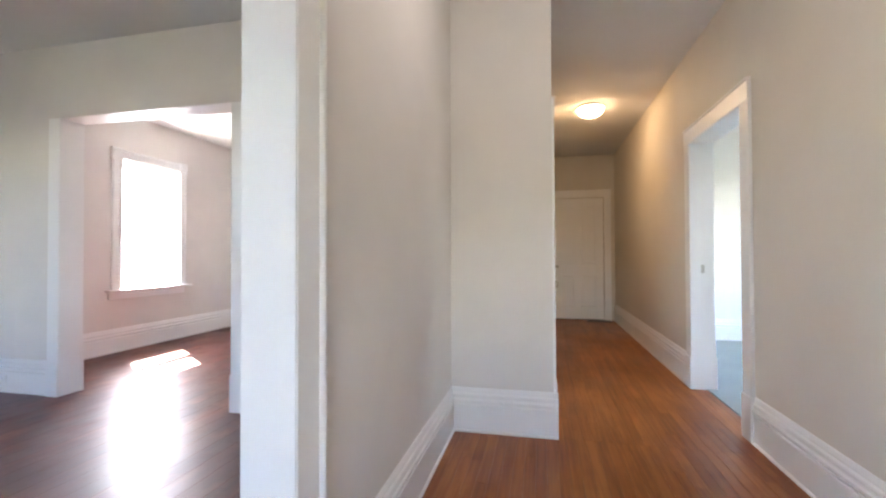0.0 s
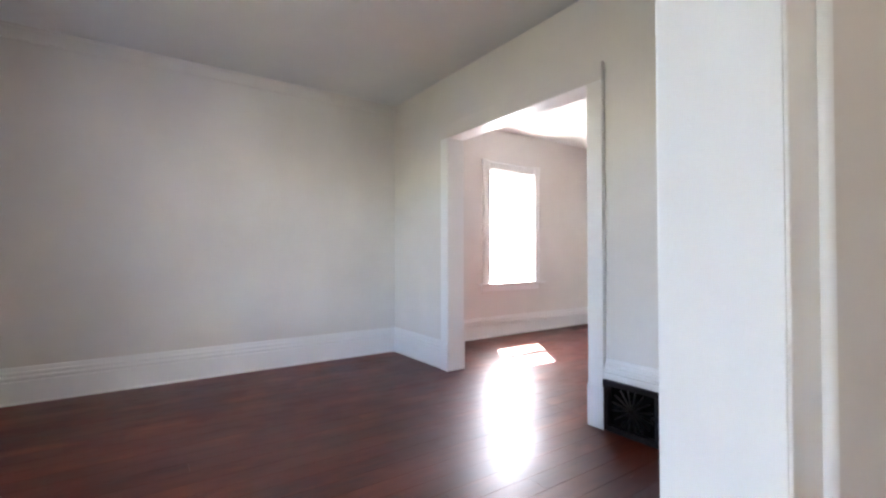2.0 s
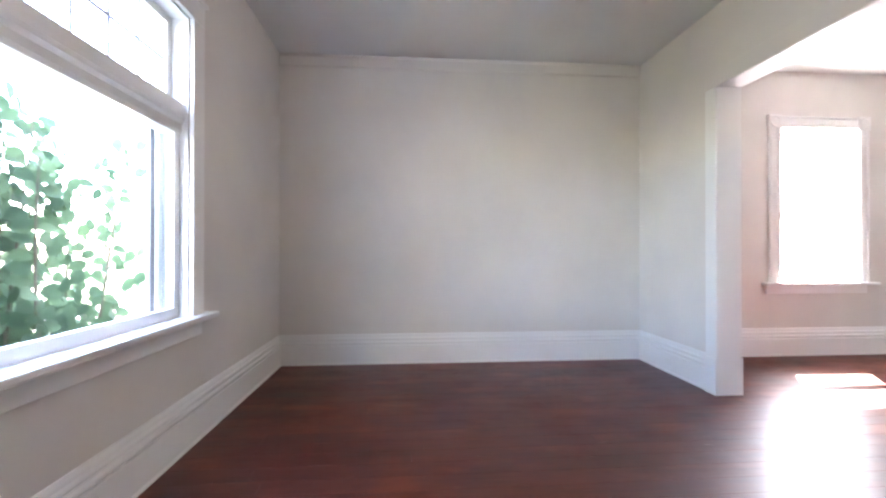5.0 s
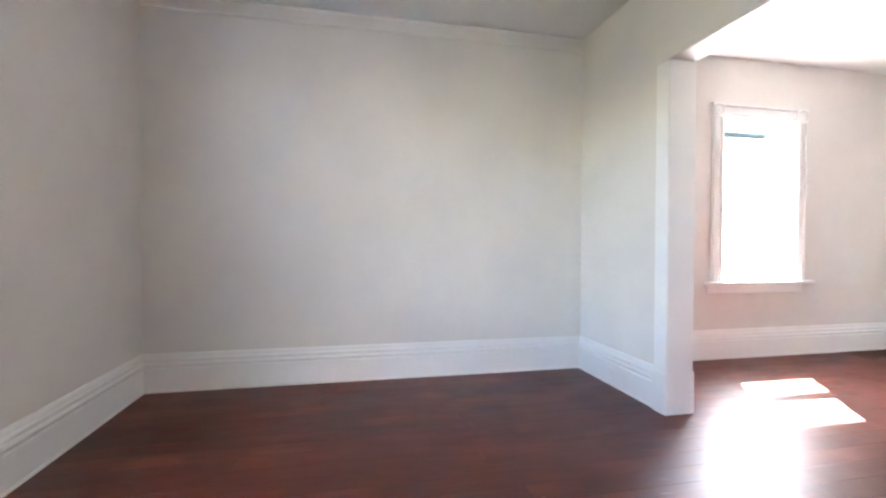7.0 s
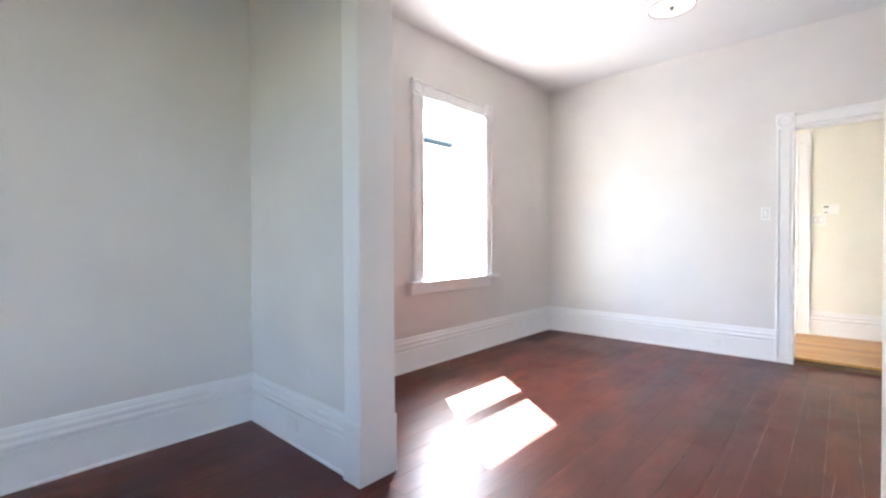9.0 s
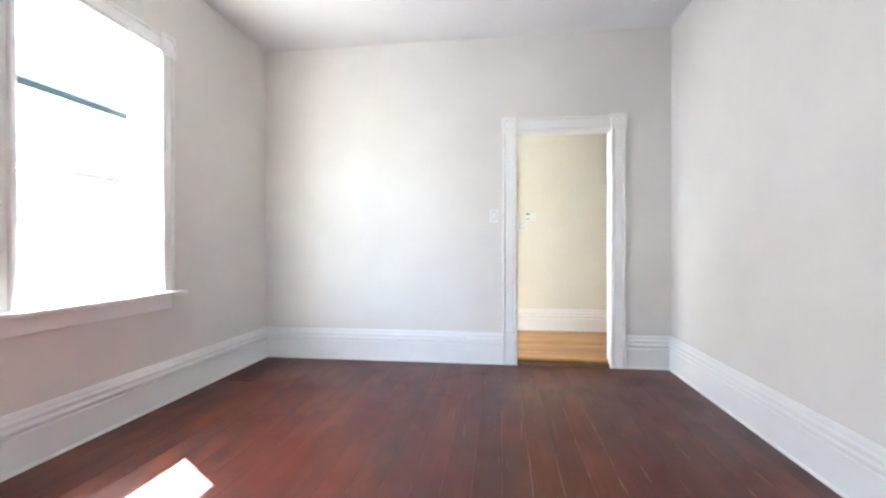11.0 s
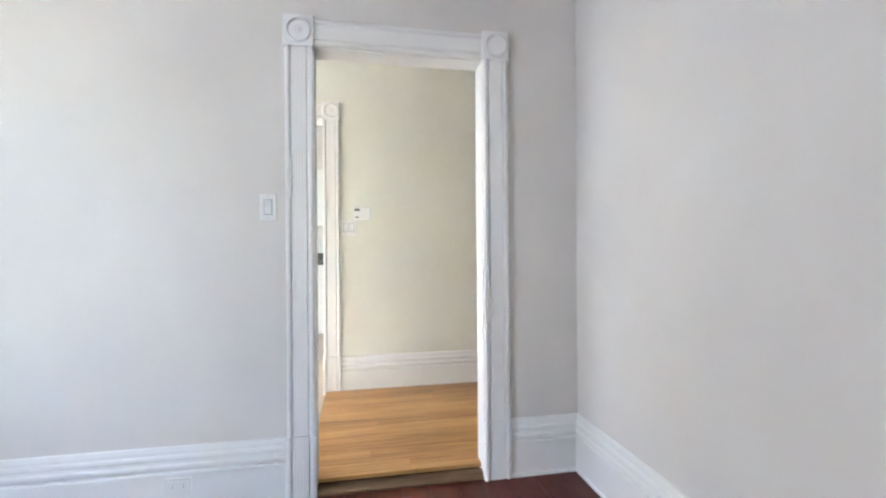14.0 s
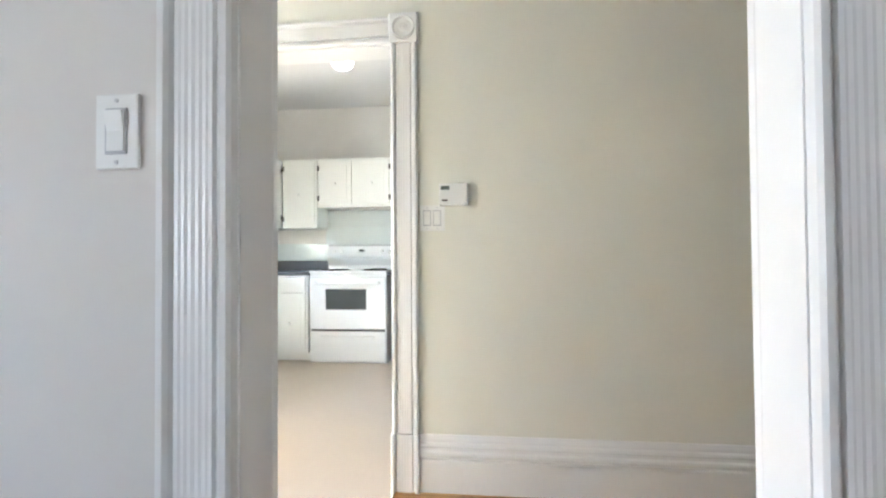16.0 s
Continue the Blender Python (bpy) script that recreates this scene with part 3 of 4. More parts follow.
for a in ((x0 + 0.012, x0 + 0.055, ZT1, z1 - 0.012), (x1 - 0.055, x1 - 0.012, ZT1, z1 - 0.012), (x0 + 0.055, x1 - 0.055, ZT1, ZG0), (x0 + 0.055, x1 - 0.055, ZG1, z1 - 0.012)):
    part("transom_sash", boxed(a[0], a[1], AS - 0.125, AS - 0.088, a[2], a[3], bevel=0.003), TRIM, w1)
xs = [x0 + 0.055 + k * (x1 - x0 - 0.11) / 5 for k in range(6)]
zs = [ZG0, (ZG0 + ZG1) / 2, ZG1]
for k in range(5):
    for j in range(2):
        g = part("leaded_pane", boxed(xs[k], xs[k + 1], AS - 0.109, AS - 0.105, zs[j], zs[j + 1]), GLASS, w1)
        g.visible_shadow = False
for k in range(1, 5):
    part("lead_came", boxed(xs[k] - 0.0065, xs[k] + 0.0065, AS - 0.112, AS - 0.102, ZG0, ZG1, bevel=0.002), LEAD, w1)
part("lead_came", boxed(xs[0], xs[-1], AS - 0.1125, AS - 0.1015, zs[1] - 0.0065, zs[1] + 0.0065, bevel=0.002), LEAD, w1)

# back room window: two sashes
w2 = thing("window_2", "white sash window with corner blocks and a sill", "window", (AW, (WIN_B[0] + WIN_B[1]) / 2, WIN_B[2]), kind="structure")
y0, y1, z0, z1 = WIN_B
for a0, a1 in ((y0 - 0.11, y0), (y1, y1 + 0.11)):
    part("casing", sweep(bmesh.new(), [(p * 0.9, q) for p, q in CASE], (AW, (a0 + a1) / 2, z0), (AW, (a0 + a1) / 2, z1), (0, 1, 0), (1, 0, 0)), TRIM, w2)
    rosette(w2, (AW, (a0 + a1) / 2, z1 + 0.06), (0, 1, 0), (1, 0, 0))
part("head_casing", sweep(bmesh.new(), [(b, a) for a, b in CASE], (AW, y0 + 0.01, z1 + 0.06), (AW, y1 - 0.01, z1 + 0.06), (1, 0, 0), (0, 0, 1)), TRIM, w2)
part("sill", boxed(AW - 0.095, AW + 0.075, y0 - 0.185, y1 + 0.175, z0 - 0.026, z0 + 0.004, bevel=0.009), TRIM, w2)
part("apron", boxed(AW, AW + 0.022, y0 - 0.15, y1 + 0.08, z0 - 0.11, z0 - 0.03, bevel=0.004), TRIM, w2)
for a0, a1 in ((y0, y0 + 0.03), (y1 - 0.014, y1)):
    part("jamb", boxed(AW - 0.2, AW + 0.001, a0, a1, z0, z1), TRIM, w2)
part("jamb", boxed(AW - 0.2, AW + 0.001, y0 + 0.03, y1 - 0.014, z1 - 0.014, z1), TRIM, w2)
ZM = 1.43
for nm, xf, b0, b1 in (("lower_sash", AW - 0.105, z0 - 0.025, ZM + 0.03), ("upper_sash", AW - 0.142, ZM - 0.03, z1 - 0.014)):
    s = part(nm, boxed(xf - 0.035, xf, y0 + 0.03, y1 - 0.014, b0, b0 + 0.06, bevel=0.003), TRIM, w2)
    for a0, a1, c0, c1 in ((y0 + 0.03, y0 + 0.075, b0 + 0.06, b1), (y1 - 0.055, y1 - 0.014, b0 + 0.06, b1), (y0 + 0.075, y1 - 0.055, b1 - 0.035, b1)):
        part("sash_rail", boxed(xf - 0.035, xf, a0, a1, c0, c1, bevel=0.003), TRIM, s)
    g = part("pane", boxed(xf - 0.02, xf - 0.016, y0 + 0.07, y1 - 0.05, b0 + 0.055, b1 - 0.03), GLASS, s)
    g.visible_shadow = False

# ---- fittings ----
# cast-iron warm-air register set in the baseboard
r = thing("wall_register", "black cast-iron warm-air register with sunburst grille in baseboard", "register", (-1.76, AN, 0))
gx0, gx1, gz0, gz1, gy = -1.945, -1.56, 0.004, 0.325, AN - 0.026
for a in ((gx0, gx1, gz0, gz0 + 0.035), (gx0, gx1, gz1 - 0.035, gz1), (gx0, gx0 + 0.04, gz0 + 0.035, gz1 - 0.035), (gx1 - 0.04, gx1, gz0 + 0.035, gz1 - 0.035)):
    part("frame_bar", boxed(a[0], a[1], gy - 0.014, AN + 0.001, a[2], a[3], bevel=0.004), IRON, r)
# flat black sheet paints the shade behind the grille
part("duct_shade", boxed(gx0 + 0.03, gx1 - 0.03, gy + 0.022, gy + 0.025, gz0 + 0.03, gz1 - 0.03), DUCTDARK, r)
cx, cz = (gx0 + gx1) / 2, (gz0 + gz1) / 2
part("hub", lathe(bmesh.new(), [(0.015, 0), (0.015, 0.008), (0.011, 0.012), (0.006, 0.011), (0.0, 0.013)], Matrix.Translation((cx, gy + 0.004, cz)) @ Matrix.Rotation(radians(90), 4, "X")), IRON, r, "", True)
for k in range(16):
    a = 2 * math.pi * (k + 0.5) / 16
    ca, sa = math.cos(a), math.sin(a)
    reach = min(0.146 / max(abs(ca), 1e-3), 0.118 / max(abs(sa), 1e-3), 0.135)
    bm = bmesh.new()
    # a petal: narrow at the hub, widest past the middle, with a ridge along it
    rows = [(0.012, 0.0015), (0.05, 0.0028), (reach * 0.8, 0.0042), (reach, 0.002)]
    last = None
    for q, w in rows:
        vs3 = [bm.verts.new((q, 0.004, -w)), bm.verts.new((q, -0.007, 0.0)), bm.verts.new((q, 0.004, w))]
        if last:
            bm.faces.new((last[0], last[1], vs3[1], vs3[0]))
            bm.faces.new((last[1], last[2], vs3[2], vs3[1]))
            bm.faces.new((last[2], last[0], vs3[0], vs3[2]))
        last = vs3
    bmesh.ops.recalc_face_normals(bm, faces=bm.faces)
    for v in bm.verts:
        v.co = Vector((cx + v.co.x * ca - v.co.z * sa, gy + 0.002 + v.co.y, cz + v.co.x * sa + v.co.z * ca))
    part("spoke", bm, GLINTIRON, r)
part("lever", boxed(gx1 - 0.055, gx1 - 0.035, gy - 0.03, gy - 0.012, cz + 0.0, cz + 0.012, bevel=0.003), IRON, r)
rs = thing("register_surround", "white wooden surround over wall register, joined to baseboard", "trim", (-1.7, AN, 0))
bm = sweep(bmesh.new(), [(0, 0.328), (0.030, 0.328), (0.030, 0.365), (0.014, 0.368), (0.014, 0.374), (0.028, 0.380), (0.030, 0.396), (0.020, 0.410), (0.022, 0.424), (0.012, 0.436), (0.008, 0.455), (0, 0.458)], (-1.938, AN, 0), (-1.452, AN, 0), (0, -1, 0), (0, 0, 1))
part("head_moulding", bm, TRIM, rs)
part("upright", boxed(-1.557, -1.446, AN - 0.0205, AN, 0.0, 0.327), TRIM, rs)
part("edge_bead", boxed(-1.462, -1.446, AN - 0.030, AN - 0.0205, 0.182, 0.327, bevel=0.004), TRIM, rs)

def floor_register(label, x0, x1, y0, y1, along, metal):
    f = thing("floor_register", label, "register", ((x0 + x1) / 2, (y0 + y1) / 2, 0))
    part("frame", boxed(x0, x1, y0, y1, -0.004, 0.004, bevel=0.002), metal, f)
    n = 12
    for k in range(n):
        if along == "y":
            a = x0 + 0.03 + (x1 - x0 - 0.06) * (k + 0.5) / n
            part("louvre", boxed(a - 0.004, a + 0.004, y0 + 0.03, y1 - 0.03, 0.003, 0.008), metal, f)
        else:
            a = y0 + 0.03 + (y1 - y0 - 0.06) * (k + 0.5) / n
            part("louvre", boxed(x0 + 0.03, x1 - 0.03, a - 0.004, a + 0.004, 0.003, 0.008), metal, f)


floor_register("brown metal floor register in the corner of red floor", -4.755, -4.50, 5.86, 6.53, "x", BROWNMETAL)
floor_register("black metal floor register in front of hall door", 0.92, 1.31, 7.94, 8.16, "y", IRON)


def plate(name, label, category, x, y, z, w, h, rockers=1, outlet=False):
    """A wall plate on a wall that faces -y."""
    p = thing(name, label, category, (x, y, z))
    part("cover_plate", boxed(x - w / 2, x + w / 2, y - 0.007, y, z - h / 2, z + h / 2, bevel=0.003), PLASTIC, p)
    for k in range(rockers):
        cx = x + (k - (rockers - 1) / 2) * 0.046
        if outlet:
            part("socket_face", boxed(x - w * 0.36, x + w * 0.36, y - 0.010, y - 0.006, z - h * 0.32, z + h * 0.32, bevel=0.002), PLASTIC, p)
            for sx in (-w * 0.2, w * 0.2):
                for dx in (-0.004, 0.006):
                    part("slot", boxed(x + sx - 0.0012, x + sx + 0.0012, y - 0.0105, y - 0.0095, z + dx - 0.004, z + dx + 0.004), SWITCHGAP, p)
        else:
            part("rocker_frame", boxed(cx - 0.0185, cx + 0.0185, y - 0.009, y - 0.006, z - 0.036, z + 0.036, bevel=0.0015), SWITCHGAP, p, "grey surround that paints the gap shade round the rocker")
            bm = sweep(bmesh.new(), [(-0.009, -0.031), (-0.011, -0.031), (-0.010, 0.0), (-0.016, 0.031), (-0.009, 0.031)], (cx - 0.0145, y, z), (cx + 0.0145, y, z), (0, 1, 0), (0, 0, 1))
            part("rocker", bm, PLASTIC, p)
    if not outlet:
        for cx in [x + (k - (rockers - 1) / 2) * 0.046 for k in range(rockers)]:
            for dz in (-0.048, 0.048):
                part("screw", lathe(bmesh.new(), [(0.0035, 0), (0.003, 0.0015), (0, 0.002)], Matrix.Translation((cx, y - 0.0068, z + dz)) @ Matrix.Rotation(radians(90), 4, "X"), 10), SCREW, p)


plate("light_switch", "white rocker light switch on the wall beside doorway", "light switch", -2.635, BN, 1.312, 0.072, 0.118)
plate("double_light_switch", "white double rocker switch plate below the thermostat", "light switch", -2.32, PN, 1.29, 0.118, 0.118, 2)
plate("wall_outlet", "white duplex outlet set sideways in the baseboard", "outlet", -3.00, BN - 0.020, 0.118, 0.105, 0.070, 1, True)
plate("wall_outlet", "white outlet in baseboard of the front room", "outlet", -4.28, AN - 0.020, 0.112, 0.10, 0.065, 1, True)
t = thing("thermostat", "white wall thermostat with small grey display", "thermostat", (-2.22, PN, 1.395))
part("body", boxed(-2.285, -2.155, PN - 0.032, PN, 1.345, 1.445, bevel=0.006), PLASTIC, t)
part("display", boxed(-2.277, -2.237, PN - 0.0335, PN - 0.031, 1.415, 1.432), SCREEN, t)
part("slider", boxed(-2.272, -2.245, PN - 0.036, PN - 0.031, 1.363, 1.371, bevel=0.001), HINGE, t)


def dome_lamp(label, x, y, r, h, mat):
    d = thing("ceiling_light", label, "ceiling light", (x, y, CEIL))
    m = Matrix.Translation((x, y, CEIL))
    part("base_ring", lathe(bmesh.new(), [(r * 1.06, 0), (r * 1.08, -0.012), (r * 1.03, -0.024), (r * 0.9, -0.026)], m, 40), TRIM, d, "", True)
    part("shade", lathe(bmesh.new(), [(r * math.cos(a), -0.022 - h * math.sin(a)) for a in [k * math.pi / 20 for k in range(11)]], m, 40), mat, d, "lit opal glass shade", True)


dome_lamp("lit opal glass dome light on the hall ceiling", 0.74, 5.55, 0.155, 0.10, WARMGLOW)
# unseen lamp, added only to lift the entry walls
dome_lamp("unseen opal dome light added to brighten the entry", 0.25, 1.75, 0.155, 0.10, ENTRYFILL)
dome_lamp("lit opal glass dome light on the front room ceiling", -2.65, 1.2, 0.165, 0.10, ROOMGLOW)
dome_lamp("lit white glass dome light on the kitchen ceiling", -3.36, 9.76, 0.10, 0.07, WHITEGLOW)
# drum light of the back room
d = thing("drum_ceiling_light", "white drum ceiling light with metal rims and finial", "ceiling light", (-3.03, 5.17, CEIL))
m = Matrix.Translation((-3.03, 5.17, CEIL))
part("ceiling_plate", lathe(bmesh.new(), [(0.0, 0), (0.07, 0), (0.07, -0.012), (0.02, -0.02), (0.012, -0.05)], m, 24), BRASS, d, "", True)
part("drum_shade", lathe(bmesh.new(), [(0.150, -0.03), (0.150, -0.165), (0.147, -0.165), (0.147, -0.03), (0.150, -0.03)], m, 48), SOFTGLOW, d, "white fabric drum shade", True)
part("diffuser", lathe(bmesh.new(), [(0.0, -0.160), (0.147, -0.160), (0.147, -0.163), (0.0, -0.163)], m, 48), SOFTGLOW, d, "white diffuser disc", True)
for z in (-0.03, -0.075, -0.165):
    part("rim", lathe(bmesh.new(), [(0.1505, z - 0.003), (0.1535, z - 0.003), (0.1535, z + 0.003), (0.1505, z + 0.003)], m, 48), BRONZE, d, "thin bronze rim", True)
part("finial", lathe(bmesh.new(), [(0.016, -0.163), (0.016, -0.168), (0.007, -0.174), (0.009, -0.182), (0.0, -0.188)], m, 16), BRONZE, d, "", True)

# ---- kitchen ----
SX0, SX1, SY = -3.92, -3.11, 10.34
st = thing("stove", "white electric range with oven window and storage drawer", "stove", ((SX0 + SX1) / 2, 10.65, KZ))
part("body", boxed(SX0, SX1, SY + 0.03, KN - 0.03, KZ + 0.0, 0.945, bevel=0.004), ENAMEL, st)
dr = part("oven_door", boxed(SX0 + 0.004, SX1 - 0.004, SY, SY + 0.034, 0.372, 0.905, bevel=0.010), ENAMEL, st)
part("oven_window", boxed(-3.745, -3.315, SY - 0.002, SY + 0.004, 0.575, 0.785, bevel=0.002), OVENGLASS, dr, "dark oven window")
bm = sweep(bmesh.new(), [(-0.052, 0.842), (-0.034, 0.838), (-0.030, 0.852), (-0.048, 0.862)], (SX0 + 0.06, SY, 0), (SX1 - 0.06, SY, 0), (0, 1, 0), (0, 0, 1))
part("handle", bm, ENAMEL, dr, "white bar handle")
for x in (SX0 + 0.075, SX1 - 0.075):
    part("handle_post", boxed(x - 0.014, x + 0.014, SY - 0.05, SY + 0.004, 0.836, 0.864, bevel=0.004), ENAMEL, dr)
part("drawer", boxed(SX0 + 0.004, SX1 - 0.004, SY + 0.002, SY + 0.034, KZ + 0.02, 0.352, bevel=0.009), ENAMEL, st)
part("drawer_lip", boxed(SX0 + 0.12, SX1 - 0.12, SY - 0.010, SY + 0.006, 0.286, 0.306, bevel=0.006), ENAMEL, st)
# near-black strip paints the shade between oven door and drawer
part("gap", boxed(SX0 + 0.02, SX1 - 0.02, SY + 0.012, SY + 0.035, 0.353, 0.371), SLOT, st, "near-black strip that paints the shade above the drawer")
part("cooktop", boxed(SX0 - 0.003, SX1 + 0.003, SY - 0.006, KN - 0.06, 0.945, 0.972, bevel=0.007), ENAMEL, st)
for x, y, rr in ((-3.72, 10.52, 0.10), (-3.31, 10.52, 0.08), (-3.72, 10.80, 0.08), (-3.31, 10.80, 0.10)):
    bm = bmesh.new()
    for q in (0.25, 0.5, 0.75, 1.0):
        lathe(bm, [(rr * q - 0.007, 0), (rr * q, 0.008), (rr * q + 0.007, 0), (rr * q - 0.007, 0)], Matrix.Translation((x, y, 0.974)), 28)
    part("burner", bm, IRON, st, "black coil burner", True)
bg = part("backguard", sweep(bmesh.new(), [(0, 0.972), (0.012, 0.972), (0.014, 1.02), (-0.03, 1.09), (-0.035, 1.12), (-0.005, 1.24), (0.03, 1.255), (0.075, 1.25), (0.075, 0.972)], (SX0, 10.88, 0), (SX1, 10.88, 0), (0, 1, 0), (0, 0, 1)), ENAMEL, st)
for x in (-3.84, -3.75, -3.28, -3.19):
    part("knob", lathe(bmesh.new(), [(0.024, 0), (0.022, 0.014), (0.016, 0.020), (0, 0.021)], Matrix.Translation((x, 10.852, 1.175)) @ Matrix.Rotation(radians(76), 4, "X"), 20), PLASTIC, bg, "white control knob", True)
part("clock", boxed(-3.545, -3.485, 10.846, 10.856, 1.175, 1.20), SLOT, bg, "dark clock display")


def cupboard(name, label, x0, x1, z0, z1, yf, depth, doors, group, drawer=0.0, hinge="l"):
    """A painted cabinet facing -y with slab doors, central knobs and exposed hinges."""
    c = thing(name, label, "cabinet", ((x0 + x1) / 2, yf + depth / 2, z0), group)
    part("body", boxed(x0 + 0.001, x1 - 0.001, yf, yf + depth, z0, z1, bevel=0.003), CABINET, c)
    w = (x1 - x0) / doors
    for k in range(doors):
        a0, a1 = x0 + k * w + 0.022, x0 + (k + 1) * w - 0.022
        top = z1 - 0.025 - drawer
        dd = part("door", boxed(a0, a1, yf - 0.018, yf - 0.001, z0 + 0.025, top, bevel=0.004), CABINET, c)
        part("panel_bead", boxed(a0 + 0.055, a1 - 0.055, yf - 0.0205, yf - 0.017, z0 + 0.08, top - 0.055, bevel=0.002), CABINET, dd)
        part("knob", lathe(bmesh.new(), [(0.008, 0), (0.008, 0.012), (0.015, 0.018), (0.012, 0.026), (0, 0.028)], Matrix.Translation(((a0 + a1) / 2, yf - 0.019, (z0 + top) / 2)) @ Matrix.Rotation(radians(90), 4, "X"), 16), PLASTIC, dd, "", True)
        hx = a0 - 0.006 if (hinge == "l") == (k == 0) else a1 + 0.006
        for hz in (z0 + 0.10, top - 0.08):
            part("hinge", boxed(hx - 0.010, hx + 0.010, yf - 0.022, yf - 0.001, hz - 0.028, hz + 0.028, bevel=0.002), HINGE, dd, "dark surface hinge")
        if drawer:
            part("drawer_front", boxed(a0, a1, yf - 0.018, yf - 0.001, z1 - drawer, z1 - 0.02, bevel=0.004), CABINET, c)
    return c


UF = 10.65
cupboard("upper_cabinet", "tall cream painted upper cabinet with one door", -4.36, -3.962, 1.44, 2.205, UF, 0.345, 1, "kitchen upper cabinets")
cupboard("upper_cabinet", "short cream upper cabinet with two doors over stove", -3.955, -3.12, 1.665, 2.205, UF, 0.345, 2, "kitchen upper cabinets")
cupboard("upper_cabinet", "tall cream painted upper cabinet with one door", -3.113, -2.60, 1.44, 2.205, UF, 0.345, 1, "kitchen upper cabinets", hinge="r")
cupboard("base_cabinet", "cream painted base cabinet with drawer over a door", -4.33, -3.945, KZ + 0.09, 0.925, 10.37, 0.60, 1, "kitchen base cabinets", 0.16)
cupboard("base_cabinet", "cream painted base cabinet with drawer over a door", -3.05, -2.45, KZ + 0.09, 0.925, 10.37, 0.60, 1, "kitchen base cabinets", 0.16)
for a0, a1 in ((-4.33, -3.945), (-3.05, -2.45)):
    piece("toe_kick", boxed(a0, a1, 10.44, 10.95, KZ, KZ + 0.089), CABINET, "recessed plinth under base cabinet")
# the run along the west wall, seen edge on
sc = thing("side_base_cabinet", "cream painted base cabinet along the side wall", "cabinet", (-4.56, 9.9, KZ), "kitchen base cabinets")
part("body", boxed(AW, -4.345, 9.2, 10.95, KZ + 0.002, 0.925, bevel=0.003), CABINET, sc)
for a0, a1 in ((9.22, 9.78), (9.80, 10.34)):
    sd = part("door", boxed(-4.344, -4.326, a0, a1, KZ + 0.11, 0.74, bevel=0.004), CABINET, sc)
    part("drawer_front", boxed(-4.344, -4.326, a0, a1, 0.77, 0.90, bevel=0.004), CABINET, sc)
    for hz in (0.24, 0.65):
        part("hinge", boxed(-4.345, -4.322, a1 - 0.004, a1 + 0.014, hz - 0.028, hz + 0.028, bevel=0.002), HINGE, sd, "dark surface hinge")
su = thing("side_upper_cabinet", "cream painted upper cabinet along the side wall", "cabinet", (-4.6, 10.1, 1.44), "kitchen upper cabinets")
part("body", boxed(AW, -4.385, 9.6, KN - 0.002, 1.44, 2.205, bevel=0.003), CABINET, su)
sd = part("door", boxed(-4.384, -4.366, 9.98, 10.62, 1.465, 2.18, bevel=0.004), CABINET, su)
for hz in (1.56, 2.08):
    part("hinge", boxed(-4.385, -4.362, 10.616, 10.636, hz - 0.028, hz + 0.028, bevel=0.002), HINGE, sd, "dark surface hinge")
wt = thing("worktop", "dark grey laminate worktop with low upstand", "worktop", (-4.2, 10.7, 0.927))
part("slab", boxed(AW, -3.928, 10.34, KN, 0.927, 0.962, bevel=0.006), COUNTER, wt)
part("side_slab", boxed(AW, -4.315, 9.18, 10.34, 0.927, 0.962, bevel=0.006), COUNTER, wt)
part("upstand", boxed(AW, -3.928, KN - 0.02, KN, 0.962, 1.075, bevel=0.003), COUNTER, wt)
wt = thing("worktop", "dark grey laminate worktop with low upstand", "worktop", (-2.75, 10.7, 0.927))
part("slab", boxed(-3.10, -2.40, 10.34, KN, 0.927, 0.962, bevel=0.006), COUNTER, wt)
part("upstand", boxed(-3.10, -2.40, KN - 0.02, KN, 0.962, 1.075, bevel=0.003), COUNTER, wt)
# tiled splashback
tb = bpy.data.objects["wall_kitchen_back"]
tm = mesh_of("tile", boxed(-0.0992, 0.0992, -0.005, 0, -0.0992, 0.0992, bevel=0.002), TILE)
for i in range(12):
    for j in range(4):
        x, z = -4.69 + i * 0.2, 1.175 + j * 0.2
        if z > 1.66 or (z > 1.35 and not -4.0 < x < -3.05):
            continue
        o = new("tile", tm)
        o.parent = tb
        o.matrix_basis = Matrix.Translation((x, KN - 0.0005, z))

# ---- outdoors ----
GRASS = paint("lawn", (0.10, 0.11, 0.05), 0.9, 0.5, 30, 0.4)
SIDING = paint("white_siding", (0.78, 0.78, 0.76), 0.6, 0.05, 60, 0.05)
GUTTER = paint("dark_green_gutter", (0.010, 0.014, 0.013), 0.8, 0.05, spec=0.05)
ROOF = paint("grey_shingles", (0.10, 0.10, 0.11), 0.9, 0.4, 40, 0.3)
BARK = paint("bark", (0.10, 0.075, 0.05), 0.9, 0.6, 80, 0.3)
CONCRETE = paint("concrete", (0.50, 0.48, 0.45), 0.85, 0.3, 60, 0.12)


